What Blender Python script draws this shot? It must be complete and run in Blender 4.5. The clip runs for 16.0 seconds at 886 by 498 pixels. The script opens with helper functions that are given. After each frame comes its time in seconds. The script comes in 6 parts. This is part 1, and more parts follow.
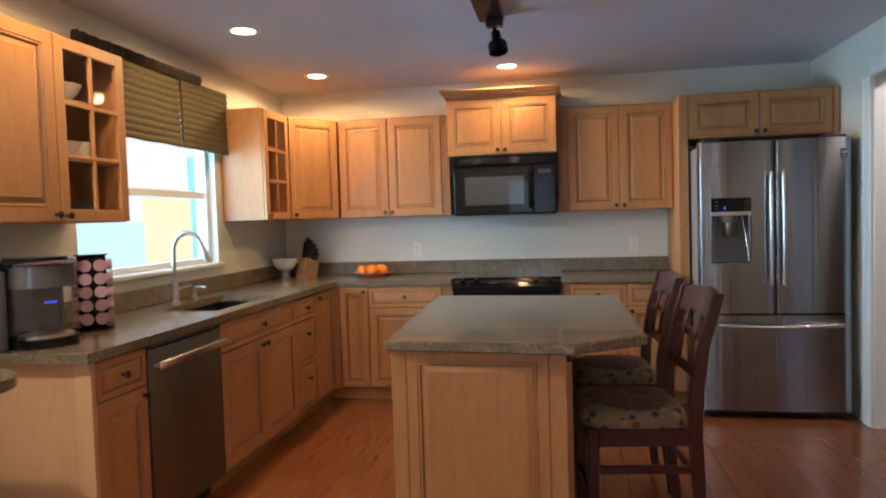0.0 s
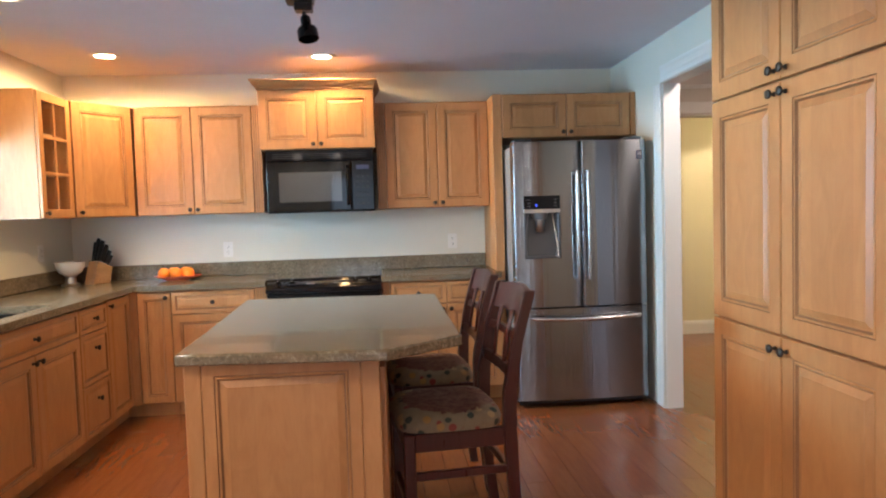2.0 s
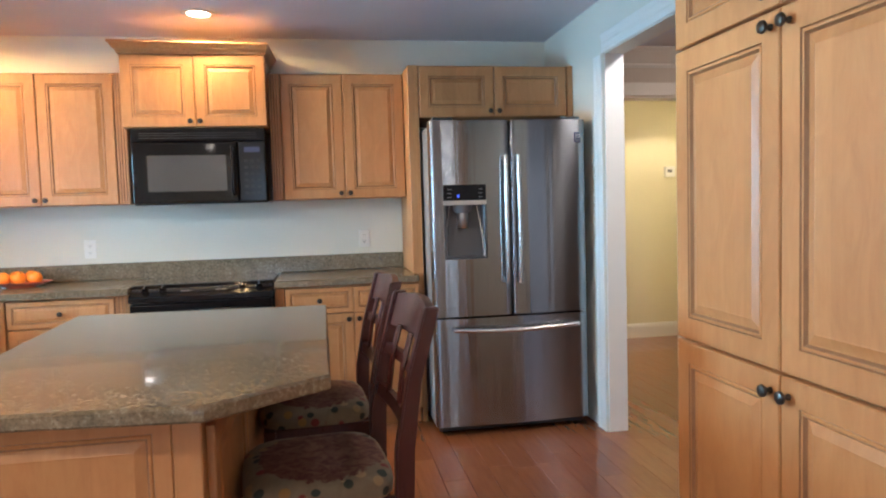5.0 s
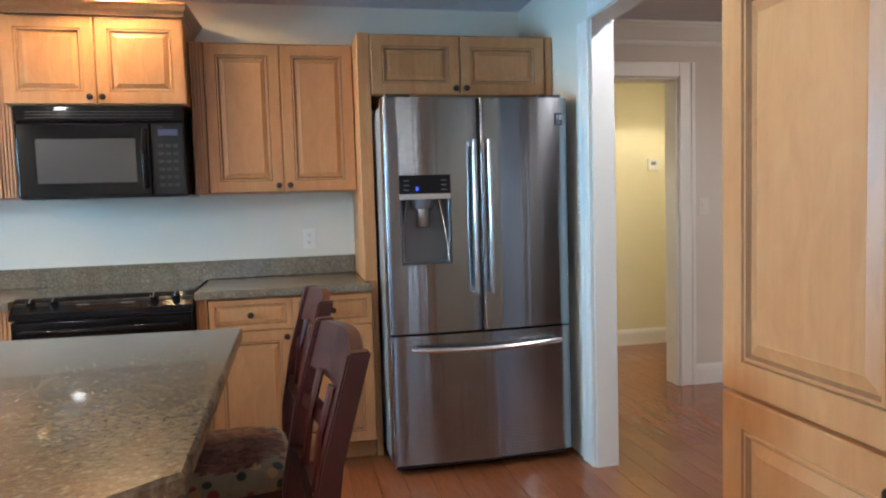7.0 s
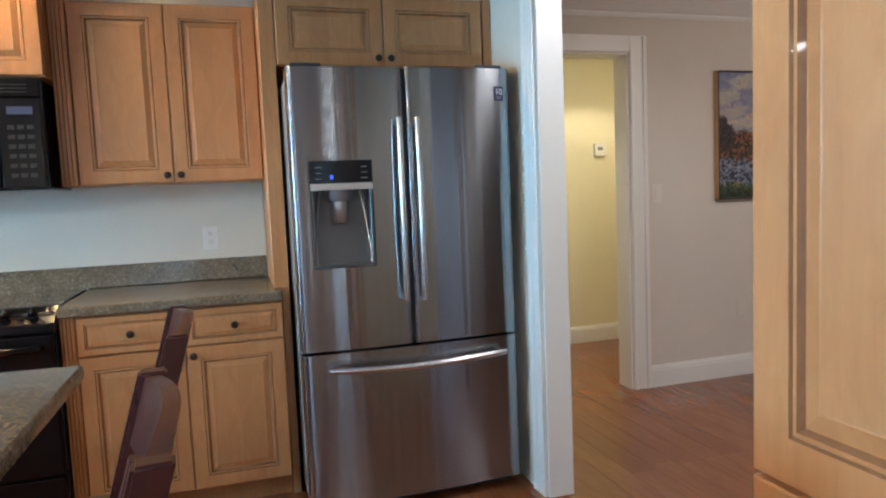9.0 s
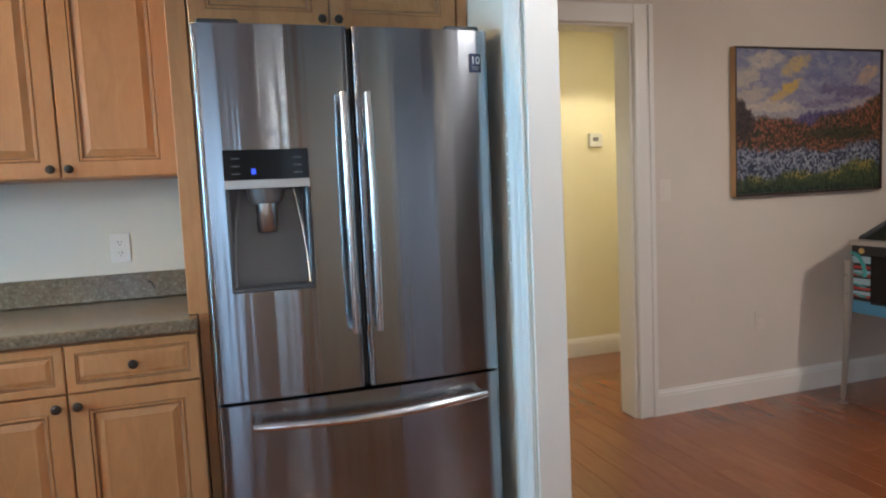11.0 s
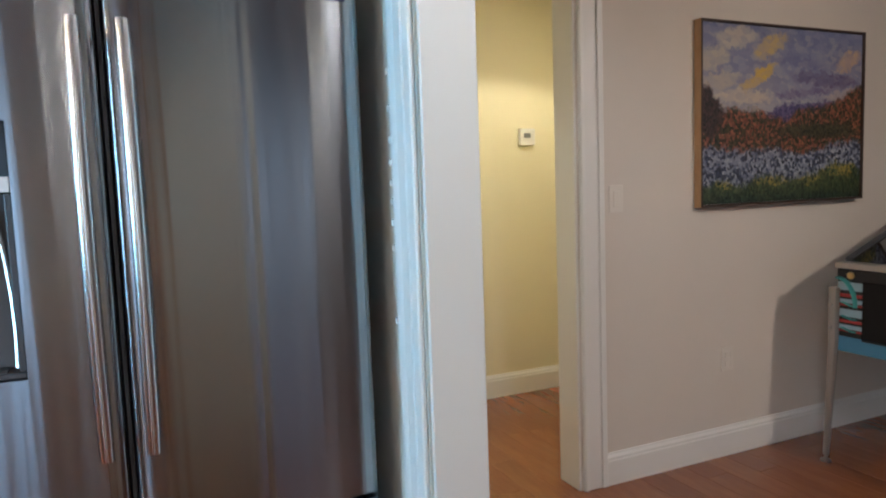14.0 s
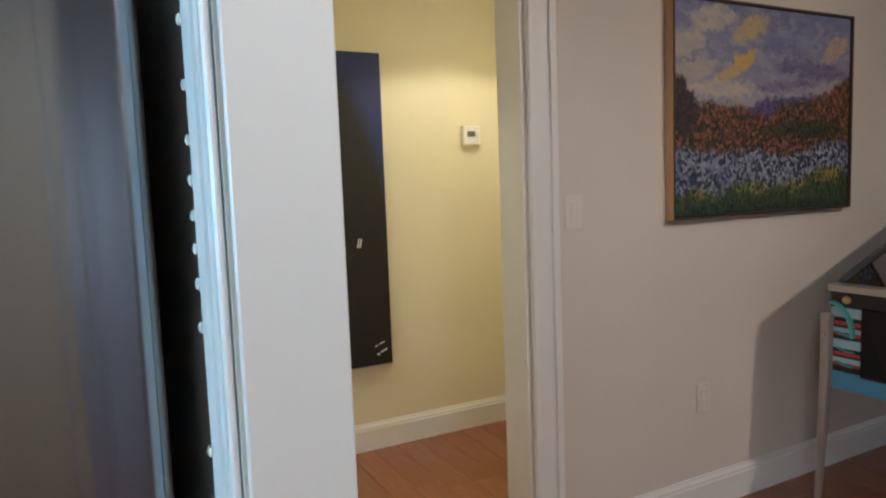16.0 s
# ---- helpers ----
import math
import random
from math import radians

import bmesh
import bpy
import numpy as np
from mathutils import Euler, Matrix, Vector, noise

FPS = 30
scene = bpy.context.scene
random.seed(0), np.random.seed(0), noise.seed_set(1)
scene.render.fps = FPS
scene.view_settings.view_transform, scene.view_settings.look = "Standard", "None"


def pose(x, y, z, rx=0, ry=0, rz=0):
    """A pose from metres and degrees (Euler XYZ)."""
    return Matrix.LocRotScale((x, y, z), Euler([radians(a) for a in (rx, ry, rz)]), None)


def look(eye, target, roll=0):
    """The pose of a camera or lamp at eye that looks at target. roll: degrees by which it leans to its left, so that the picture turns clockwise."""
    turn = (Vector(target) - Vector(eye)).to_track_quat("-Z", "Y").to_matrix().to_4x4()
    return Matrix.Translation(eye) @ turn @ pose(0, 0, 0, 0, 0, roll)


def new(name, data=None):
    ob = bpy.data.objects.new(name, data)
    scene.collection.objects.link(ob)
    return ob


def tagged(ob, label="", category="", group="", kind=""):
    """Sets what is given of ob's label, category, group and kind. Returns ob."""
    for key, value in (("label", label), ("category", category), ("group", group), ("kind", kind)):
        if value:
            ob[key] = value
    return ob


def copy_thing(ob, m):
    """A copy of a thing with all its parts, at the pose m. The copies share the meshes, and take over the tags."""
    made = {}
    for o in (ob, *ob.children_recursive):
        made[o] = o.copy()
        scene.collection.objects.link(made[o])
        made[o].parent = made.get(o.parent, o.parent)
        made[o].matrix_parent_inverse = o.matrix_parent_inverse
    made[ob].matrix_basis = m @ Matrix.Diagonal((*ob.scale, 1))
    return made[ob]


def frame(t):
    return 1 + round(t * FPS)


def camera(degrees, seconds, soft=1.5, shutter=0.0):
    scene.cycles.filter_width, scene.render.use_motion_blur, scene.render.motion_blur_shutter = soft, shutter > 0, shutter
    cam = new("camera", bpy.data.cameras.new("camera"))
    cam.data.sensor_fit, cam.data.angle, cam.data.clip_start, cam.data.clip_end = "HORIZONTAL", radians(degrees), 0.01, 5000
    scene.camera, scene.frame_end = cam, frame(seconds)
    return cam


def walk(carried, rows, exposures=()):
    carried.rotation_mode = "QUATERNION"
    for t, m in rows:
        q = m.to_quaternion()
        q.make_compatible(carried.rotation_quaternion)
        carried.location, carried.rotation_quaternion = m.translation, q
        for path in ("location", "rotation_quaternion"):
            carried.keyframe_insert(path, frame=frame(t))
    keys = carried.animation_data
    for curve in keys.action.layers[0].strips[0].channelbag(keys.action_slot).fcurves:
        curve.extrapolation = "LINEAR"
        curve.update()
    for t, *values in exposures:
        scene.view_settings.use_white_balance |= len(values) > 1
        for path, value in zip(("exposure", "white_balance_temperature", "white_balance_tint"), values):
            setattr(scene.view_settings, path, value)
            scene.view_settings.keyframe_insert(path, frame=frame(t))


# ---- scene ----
cam = camera(66.3, 16.0, soft=2.1)
EXPOSURES = [(0.0, -1.12, 5900, 15), (1.0, -0.56, 6000, 15), (4.0, -0.42, 5800, 14), (8.0, -0.60, 5300, 8), (12.0, -0.55, 5380, 8), (16.0, -0.69, 5250, 7)]
PATH = [
    (0, (1.051, 0.45, 1.355), (0.709, 2.418, 1.267), -1.7),
    (0.5, (1.091, 0.461, 1.35), (0.909, 2.451, 1.258), -1.9),
    (1, (1.116, 0.471, 1.348), (1.048, 2.468, 1.252), -2.1),
    (1.5, (1.123, 0.526, 1.344), (1.152, 2.523, 1.241), -2.0),
    (2, (1.106, 0.618, 1.351), (1.267, 2.609, 1.241), -1.8),
    (2.5, (1.076, 0.701, 1.351), (1.368, 2.676, 1.236), -1.9),
    (3, (1.094, 0.784, 1.348), (1.47, 2.745, 1.228), -2.0),
    (3.5, (1.158, 0.917, 1.351), (1.492, 2.885, 1.231), -2.1),
    (4, (1.228, 1.046, 1.341), (1.556, 3.016, 1.222), -1.7),
    (6.5, (1.502, 1.784, 1.297), (1.889, 3.741, 1.161), -1.8),
    (7, (1.53, 1.939, 1.302), (1.955, 3.889, 1.167), -1.7),
    (7.5, (1.558, 2.068, 1.299), (2.026, 4.008, 1.165), -2.2),
    (8, (1.627, 2.176, 1.299), (2.137, 4.104, 1.155), -2.3),
    (10.5, (1.89, 2.848, 1.303), (2.526, 4.735, 1.113), -2.6),
    (11, (1.994, 2.997, 1.304), (2.61, 4.89, 1.12), -2.6),
    (11.5, (2.061, 3.128, 1.305), (2.657, 5.028, 1.119), -1.6),
    (12, (2.102, 3.291, 1.313), (2.774, 5.166, 1.131), -1.2),
    (12.5, (2.152, 3.416, 1.306), (2.922, 5.254, 1.132), -1.4),
    (13, (2.259, 3.539, 1.306), (3.064, 5.362, 1.133), -2.0),
    (13.5, (2.354, 3.66, 1.299), (3.147, 5.487, 1.125), -1.8),
    (14, (2.441, 3.787, 1.309), (3.25, 5.606, 1.123), -2.0),
    (14.5, (2.502, 3.933, 1.331), (3.345, 5.736, 1.134), -2.3),
    (15, (2.577, 4.044, 1.321), (3.467, 5.825, 1.126), -2.6),
    (15.5, (2.695, 4.157, 1.346), (3.616, 5.921, 1.149), -2.8),
    (16, (2.786, 4.24, 1.344), (3.71, 6.003, 1.149), -2.1),
]
walk(cam, [(t, look(eye, target, roll)) for t, eye, target, roll in PATH], EXPOSURES)

# ---- light ----
CEIL = 2.44
world = bpy.data.worlds.new("sky")
scene.world = world
world.use_nodes = True
sky = world.node_tree.nodes.new("ShaderNodeTexSky")
sky.sky_type = "NISHITA"
sky.sun_disc = False
sky.sun_elevation, sky.sun_rotation = radians(40), radians(250)
world.node_tree.links.new(sky.outputs[0], world.node_tree.nodes["Background"].inputs[0])
world.node_tree.nodes["Background"].inputs[1].default_value = 0.1


def lamp(name, kind, m, energy, colour, size=0.1, size_y=None, cone=120, blend=0.6):
    data = bpy.data.lights.new(name, kind)
    data.energy, data.color = energy, colour
    if kind == "AREA":
        data.shape = "RECTANGLE" if size_y else "DISK"
        data.size = size
        if size_y:
            data.size_y = size_y
    else:
        data.shadow_soft_size = size
    if kind == "SPOT":
        data.spot_size, data.spot_blend = radians(cone), blend
    ob = new(name, data)
    ob.matrix_world = m
    return ob


CANS = [(-0.67, 4.05), (-0.70, 5.29), (0.70, 5.38), (-0.67, 2.75)]
# last two are unseen fill, added to brighten faces turned south
SOUTH_AND_FILL_CANS = [(-0.45, -2.0, 44), (0.25, -2.0, 40), (-0.72, 1.50, 165), (2.25, 0.3, 26)]
# second one is unseen fill, added to light the doorway reveal
HALL_AND_FILL_CANS = [(4.5, 6.72), (3.05, 6.75)]
WARM = (1.0, 0.60, 0.22)
for cx, cy in CANS:
    lamp("can_lamp", "SPOT", pose(cx, cy, CEIL - 0.03), (74 if cy > 5 else 68) if cy > 3 else 42, WARM, 0.05, cone=174, blend=0.25)
for cx, cy, watts in SOUTH_AND_FILL_CANS:
    lamp("can_lamp", "SPOT", pose(cx, cy, CEIL - 0.03), watts, (1.0, 0.86, 0.70), 0.05, cone=174, blend=0.25)
# second one is unseen fill, added to brighten the room the fridge mirrors
LIVING_AND_FILL_CANS = [(3.36, 4.20, 74), (4.7, 0.6, 60)]
for cx, cy, watts in LIVING_AND_FILL_CANS:
    lamp("living_and_fill_lamp", "SPOT", pose(cx, cy, CEIL - 0.03), watts, (1.0, 0.87, 0.76), 0.05, cone=165, blend=0.4)
lamp("window_light", "AREA", pose(-2.0, 3.15, 1.6, 0, -90, 22), 165, (0.47, 0.81, 1.0), 1.4, 1.8)
lamp("window_light", "AREA", pose(-3.2, 4.25, 1.5, 0, -90, 6), 310, (0.36, 0.77, 1.0), 1.2, 0.7)
lamp("glass_door_light", "AREA", pose(0.55, -2.55, 1.1, 90, 0, 0), 26, (0.62, 0.82, 1.0), 0.9, 1.9)
# unseen slit lamp, added to draw a bright streak in the fridge door
lamp("streak_light", "AREA", pose(2.35, -2.55, 1.1, 90, 0, 0), 4, (0.75, 0.92, 1.0), 0.08, 2.0)
# unseen fill, added to light the jamb and show in the fridge
lamp("living_south_fill", "AREA", pose(4.5, -2.90, 1.3, 90, 0, 0), 16, (0.84, 0.90, 1.0), 2.6, 2.0)
lamp("living_room_spot", "SPOT", look((5.36, 3.53, 2.40), (4.9, 6.09, 0.9)), 132, (1.0, 0.73, 0.51), 0.02, cone=110, blend=1.0)
for k, (cx, cy) in enumerate(HALL_AND_FILL_CANS):
    lamp("hall_and_fill_lamp", "SPOT", pose(cx, cy, CEIL - 0.03), 58 if k == 0 else 35, (1.0, 0.80, 0.48), 0.05, cone=114, blend=0.25)


# ---- materials ----
def material(name, base, rough=0.5, metal=0.0, coat=0.0):
    mat = bpy.data.materials.new(name)
    mat.use_nodes = True
    b = mat.node_tree.nodes["Principled BSDF"]
    b.inputs["Base Color"].default_value = (*base, 1)
    b.inputs["Roughness"].default_value = rough
    b.inputs["Metallic"].default_value = metal
    b.inputs["Coat Weight"].default_value = coat
    return mat


def nodes_of(mat):
    t = mat.node_tree
    return t.nodes, t.links, t.nodes["Principled BSDF"]


def mapped(mat, scale, kind="Object", turn=(0, 0, 0)):
    n, l, _ = nodes_of(mat)
    c, m = n.new("ShaderNodeTexCoord"), n.new("ShaderNodeMapping")
    m.inputs["Scale"].default_value = scale
    m.inputs["Rotation"].default_value = turn
    l.new(c.outputs[kind], m.inputs["Vector"])
    return m.outputs["Vector"]


def noise_tex(mat, vector, scale, detail=4.0, rough=0.55, distort=0.0):
    n, l, _ = nodes_of(mat)
    x = n.new("ShaderNodeTexNoise")
    x.inputs["Scale"].default_value, x.inputs["Detail"].default_value = scale, detail
    x.inputs["Roughness"].default_value, x.inputs["Distortion"].default_value = rough, distort
    l.new(vector, x.inputs["Vector"])
    return x.outputs["Fac"]


def ramp(mat, fac, stops):
    n, l, _ = nodes_of(mat)
    r = n.new("ShaderNodeValToRGB")
    while len(r.color_ramp.elements) < len(stops):
        r.color_ramp.elements.new(0.5)
    for e, (p, c) in zip(r.color_ramp.elements, stops):
        e.position, e.color = p, (*c, 1)
    l.new(fac, r.inputs["Fac"])
    return r.outputs["Color"]


def mix(mat, fac, a, b, kind="MIX"):
    n, l, _ = nodes_of(mat)
    x = n.new("ShaderNodeMix")
    x.data_type, x.blend_type = "RGBA", kind
    for socket, v in ((x.inputs[0], fac), (x.inputs[6], a), (x.inputs[7], b)):
        if isinstance(v, (int, float)):
            socket.default_value = v
        elif isinstance(v, tuple):
            socket.default_value = (*v, 1)
        else:
            l.new(v, socket)
    return x.outputs[2]


def bump(mat, height, strength, distance=0.002):
    n, l, b = nodes_of(mat)
    x = n.new("ShaderNodeBump")
    x.inputs["Strength"].default_value, x.inputs["Distance"].default_value = strength, distance
    l.new(height, x.inputs["Height"])
    l.new(x.outputs["Normal"], b.inputs["Normal"])


def colour(mat, socket):
    n, l, b = nodes_of(mat)
    l.new(socket, b.inputs["Base Color"])


def roughness(mat, fac, low, high):
    n, l, b = nodes_of(mat)
    r = n.new("ShaderNodeMapRange")
    r.inputs["To Min"].default_value, r.inputs["To Max"].default_value = low, high
    l.new(fac, r.inputs["Value"])
    l.new(r.outputs["Result"], b.inputs["Roughness"])


def by_object(mat, dark, light):
    """A tint from dark to light, by the piece."""
    n, l, _ = nodes_of(mat)
    return ramp(mat, n.new("ShaderNodeObjectInfo").outputs["Random"], [(0, dark), (1, light)])


def wood(name, dark, mid, light, grain=(14, 14, 1.2), rough=0.38, tint=0.12, coat=0.15, strips=0.0):
    mat = material(name, mid, rough, 0, coat)
    v = mapped(mat, grain)
    fine = noise_tex(mat, v, 6, 6, 0.65, 0.6)
    wide = noise_tex(mat, mapped(mat, (1.6, 1.6, 0.5)), 2.2, 3, 0.5, 0.8)
    cloud = noise_tex(mat, mapped(mat, (7, 7, 2.2)), 2.0, 4, 0.6, 1.6)
    c = ramp(mat, fine, [(0.25, dark), (0.5, mid), (0.75, light)])
    c = mix(mat, 0.55, c, ramp(mat, cloud, [(0.36, dark), (0.5, mid), (0.64, light)]))
    c = mix(mat, 0.30, c, ramp(mat, wide, [(0.3, dark), (0.65, light)]))
    lo, hi = 1 - tint, 1.0
    c = mix(mat, 1.0, c, by_object(mat, (lo, lo, lo), (hi, hi, hi)), "MULTIPLY")
    if strips:
        # glued-up boards about 9 cm wide, each of a tone of its own
        n, l, _ = nodes_of(mat)
        sep = n.new("ShaderNodeSeparateXYZ")
        l.new(mapped(mat, (11, 11, 11)), sep.inputs[0])
        step = n.new("ShaderNodeMath")
        step.operation = "FLOOR"
        l.new(sep.outputs["X"], step.inputs[0])
        rnd = n.new("ShaderNodeTexWhiteNoise")
        rnd.noise_dimensions = "2D"
        cell = n.new("ShaderNodeCombineXYZ")
        l.new(step.outputs[0], cell.inputs[0])
        l.new(n.new("ShaderNodeObjectInfo").outputs["Random"], cell.inputs[1])
        l.new(cell.outputs[0], rnd.inputs["Vector"])
        c = mix(mat, 1.0, c, ramp(mat, rnd.outputs["Value"], [(0, (1 - strips, 1 - 1.15 * strips, 1 - 1.3 * strips)), (1, (1, 1, 1))]), "MULTIPLY")
    colour(mat, c)
    roughness(mat, fine, rough - 0.06, rough + 0.1)
    bump(mat, fine, 0.04, 0.001)
    return mat


def painted(name, base, rough=0.6, shade=0.93):
    mat = material(name, base, rough)
    v = mapped(mat, (1, 1, 1))
    big = noise_tex(mat, v, 1.3, 3)
    small = noise_tex(mat, v, 220, 2)
    colour(mat, ramp(mat, big, [(0.3, tuple(c * shade for c in base)), (0.7, base)]))
    bump(mat, small, 0.12, 0.001)
    return mat


MAPLE = wood("maple", (0.425, 0.190, 0.065), (0.505, 0.243, 0.090), (0.570, 0.294, 0.118), rough=0.40, tint=0.08, coat=0.0, strips=0.10)
MAPLE_PALE = wood("maple_panel", (0.66, 0.38, 0.17), (0.71, 0.42, 0.20), (0.76, 0.47, 0.24))
GLAZE = wood("glazed_groove", (0.19, 0.09, 0.04), (0.26, 0.13, 0.058), (0.33, 0.17, 0.075), tint=0.0)
CHERRY = wood("dark_cherry", (0.034, 0.006, 0.005), (0.052, 0.009, 0.007), (0.070, 0.013, 0.010), rough=0.28, coat=0.25)
OAK = wood("pale_frame_wood", (0.40, 0.22, 0.09), (0.52, 0.31, 0.14), (0.60, 0.38, 0.18))
BLOCK_WOOD = wood("knife_block_wood", (0.24, 0.12, 0.05), (0.33, 0.18, 0.08), (0.42, 0.24, 0.11))
WALL = painted("warm_white_wall", (0.74, 0.72, 0.63))
LIVING_WALL = painted("beige_wall", (0.70, 0.645, 0.57))
HALL_WALL = painted("pale_yellow_wall", (0.80, 0.735, 0.52))
CEILING = painted("ceiling_white", (0.68, 0.69, 0.76), 0.8)
TRIM = painted("white_trim", (0.80, 0.79, 0.75), 0.35, 0.97)
VINYL = painted("white_vinyl", (0.78, 0.80, 0.82), 0.4, 0.97)
BEIGE_PLASTIC = material("beige_plastic", (0.70, 0.65, 0.58), 0.4)
PALE_PLATE = material("pale_plate", (0.735, 0.69, 0.62), 0.4)
PLASTIC = material("white_plastic", (0.80, 0.79, 0.75), 0.35)
SLOT = material("dark_slot", (0.05, 0.05, 0.05), 0.6)
BRONZE = material("dark_bronze", (0.05, 0.042, 0.036), 0.35, 0.7)
CHROME = material("chrome", (0.75, 0.75, 0.76), 0.10, 1.0)
NICKEL = material("brushed_nickel", (0.52, 0.50, 0.47), 0.28, 1.0)
BLACK = material("black_gloss", (0.007, 0.007, 0.008), 0.05, 0, 0.5)
BLACK_SATIN = material("black_satin", (0.010, 0.010, 0.011), 0.32)
nodes_of(BLACK)[2].inputs["Specular IOR Level"].default_value = 0.25
nodes_of(BLACK)[2].inputs["Coat Weight"].default_value = 0.0
BLACK_GLASS = material("black_glass", (0.01, 0.01, 0.011), 0.04, 0, 1.0)
WINDOW_MESH = material("oven_window", (0.035, 0.035, 0.038), 0.16, 0.0, 0.6)
GREY_PLASTIC = material("grey_plastic", (0.20, 0.20, 0.21), 0.3, 0.3)
DARK_PLASTIC = material("dark_grey_plastic", (0.06, 0.06, 0.065), 0.35)
BREWER_GREY = material("metallic_grey_shell", (0.16, 0.16, 0.17), 0.25, 0.6)
RECESS = material("dark_recess_plastic", (0.085, 0.085, 0.092), 0.3, 0.2)
RUBBER = material("rubber", (0.02, 0.02, 0.02), 0.7)
GOLD_KNOB = material("brass", (0.7, 0.5, 0.2), 0.3, 1.0)
TEAL = material("teal_paint", (0.10, 0.42, 0.40), 0.35)
LEG_METAL = material("worn_leg_metal", (0.42, 0.40, 0.37), 0.38, 0.6)
RED = material("red_paint", (0.45, 0.04, 0.04), 0.35)
SKYBLUE = material("blue_paint", (0.08, 0.25, 0.42), 0.35)
PALE_BLUE = material("pale_blue_paint", (0.35, 0.50, 0.58), 0.35)
DISH = material("coral_dish", (0.50, 0.09, 0.04), 0.3, 0, 0.4)
POD = material("pod_lid", (0.50, 0.30, 0.33), 0.4)
STEEL_SINK = material("dark_sink", (0.02, 0.02, 0.021), 0.3, 0.6)
LEAF = material("stem", (0.08, 0.12, 0.03), 0.6)
INK = material("white_ink", (0.75, 0.75, 0.75), 0.5)


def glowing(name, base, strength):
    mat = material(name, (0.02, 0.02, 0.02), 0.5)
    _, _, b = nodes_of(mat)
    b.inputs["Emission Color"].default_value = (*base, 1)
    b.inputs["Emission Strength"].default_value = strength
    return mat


BULB = glowing("lit_bulb", (1.0, 0.80, 0.50), 70)
BLUE_LED = glowing("blue_led", (0.06, 0.12, 1.0), 1.8)
PALE_LED = glowing("blue_white_display", (0.25, 0.35, 0.9), 0.12)

# stainless steel, brushed across
STEEL = material("stainless_steel", (0.295, 0.30, 0.312), 0.24, 1.0)
_v = mapped(STEEL, (2, 2, 420))
_f = noise_tex(STEEL, _v, 3, 3)
_n, _l, _b = nodes_of(STEEL)
_wave = noise_tex(STEEL, mapped(STEEL, (21, 21, 0.55)), 1.0, 2.0, 0.5, 0.25)
bump(STEEL, _f, 0.02, 0.0003)
_fine = _b.inputs["Normal"].links[0].from_node
bump(STEEL, _wave, 1.0, 0.0013)
_l.new(_fine.outputs["Normal"], _b.inputs["Normal"].links[0].from_node.inputs["Normal"])
roughness(STEEL, noise_tex(STEEL, mapped(STEEL, (34, 34, 0.4)), 1.0, 1.0, 0.5, 0.2), 0.13, 0.24)
_b.inputs["Anisotropic"].default_value = 0.95
_t = _n.new("ShaderNodeCombineXYZ")
_t.inputs[2].default_value = 1.0
_l.new(_t.outputs[0], _b.inputs["Tangent"])
STEEL_SIDE = painted("grey_fridge_side", (0.28, 0.28, 0.285), 0.35)
STEEL_DULL = material("dull_stainless", (0.19, 0.178, 0.17), 0.40, 1.0)
roughness(STEEL_DULL, noise_tex(STEEL_DULL, mapped(STEEL_DULL, (2, 2, 300)), 3, 3), 0.34, 0.46)
HANDLE = material("satin_chrome", (0.72, 0.71, 0.70), 0.22, 1.0)
PANEL_BLACK = material("display_black", (0.008, 0.008, 0.010), 0.12)
nodes_of(PANEL_BLACK)[2].inputs["Specular IOR Level"].default_value = 0.25

# granite: olive grey with brown and pale flecks
GRANITE = material("granite", (0.2, 0.19, 0.15), 0.13, 0, 0.3)
_v = mapped(GRANITE, (1, 1, 1))
_a = noise_tex(GRANITE, _v, 84, 4, 0.65, 0.2)
_c = noise_tex(GRANITE, _v, 9, 4, 0.6, 0.6)
_d = noise_tex(GRANITE, _v, 150, 3, 0.6)
_g = ramp(GRANITE, _a, [(0.31, (0.068, 0.052, 0.033)), (0.45, (0.140, 0.110, 0.068)), (0.57, (0.205, 0.165, 0.106)), (0.71, (0.38, 0.34, 0.26))])
_g = mix(GRANITE, 0.35, _g, ramp(GRANITE, _c, [(0.35, (0.125, 0.110, 0.075)), (0.6, (0.245, 0.19, 0.125))]))
_g = mix(GRANITE, ramp(GRANITE, _d, [(0.62, (0, 0, 0)), (0.70, (0.6, 0.6, 0.6))]), _g, (0.035, 0.032, 0.028))
colour(GRANITE, _g)
roughness(GRANITE, _a, 0.15, 0.27)

# wooden floor
FLOOR_WOOD = material("cherry_floor_board", (0.3, 0.12, 0.04), 0.22, 0, 0.35)
_v = mapped(FLOOR_WOOD, (16, 1.3, 16))
_a = noise_tex(FLOOR_WOOD, _v, 4, 6, 0.6, 0.25)
_c = noise_tex(FLOOR_WOOD, mapped(FLOOR_WOOD, (3, 0.6, 3)), 2, 3)
_g = ramp(FLOOR_WOOD, _a, [(0.25, (0.190, 0.054, 0.018)), (0.5, (0.235, 0.071, 0.023)), (0.78, (0.28, 0.090, 0.031))])
_g = mix(FLOOR_WOOD, 0.3, _g, ramp(FLOOR_WOOD, _c, [(0.3, (0.18, 0.06, 0.02)), (0.7, (0.42, 0.18, 0.065))]))
_g = mix(FLOOR_WOOD, 1.0, _g, by_object(FLOOR_WOOD, (0.88, 0.86, 0.84), (1.0, 1.0, 1.0)), "MULTIPLY")
colour(FLOOR_WOOD, _g)
roughness(FLOOR_WOOD, _c, 0.20, 0.29)
SUBFLOOR = material("dark_joint", (0.13, 0.045, 0.017), 0.6)

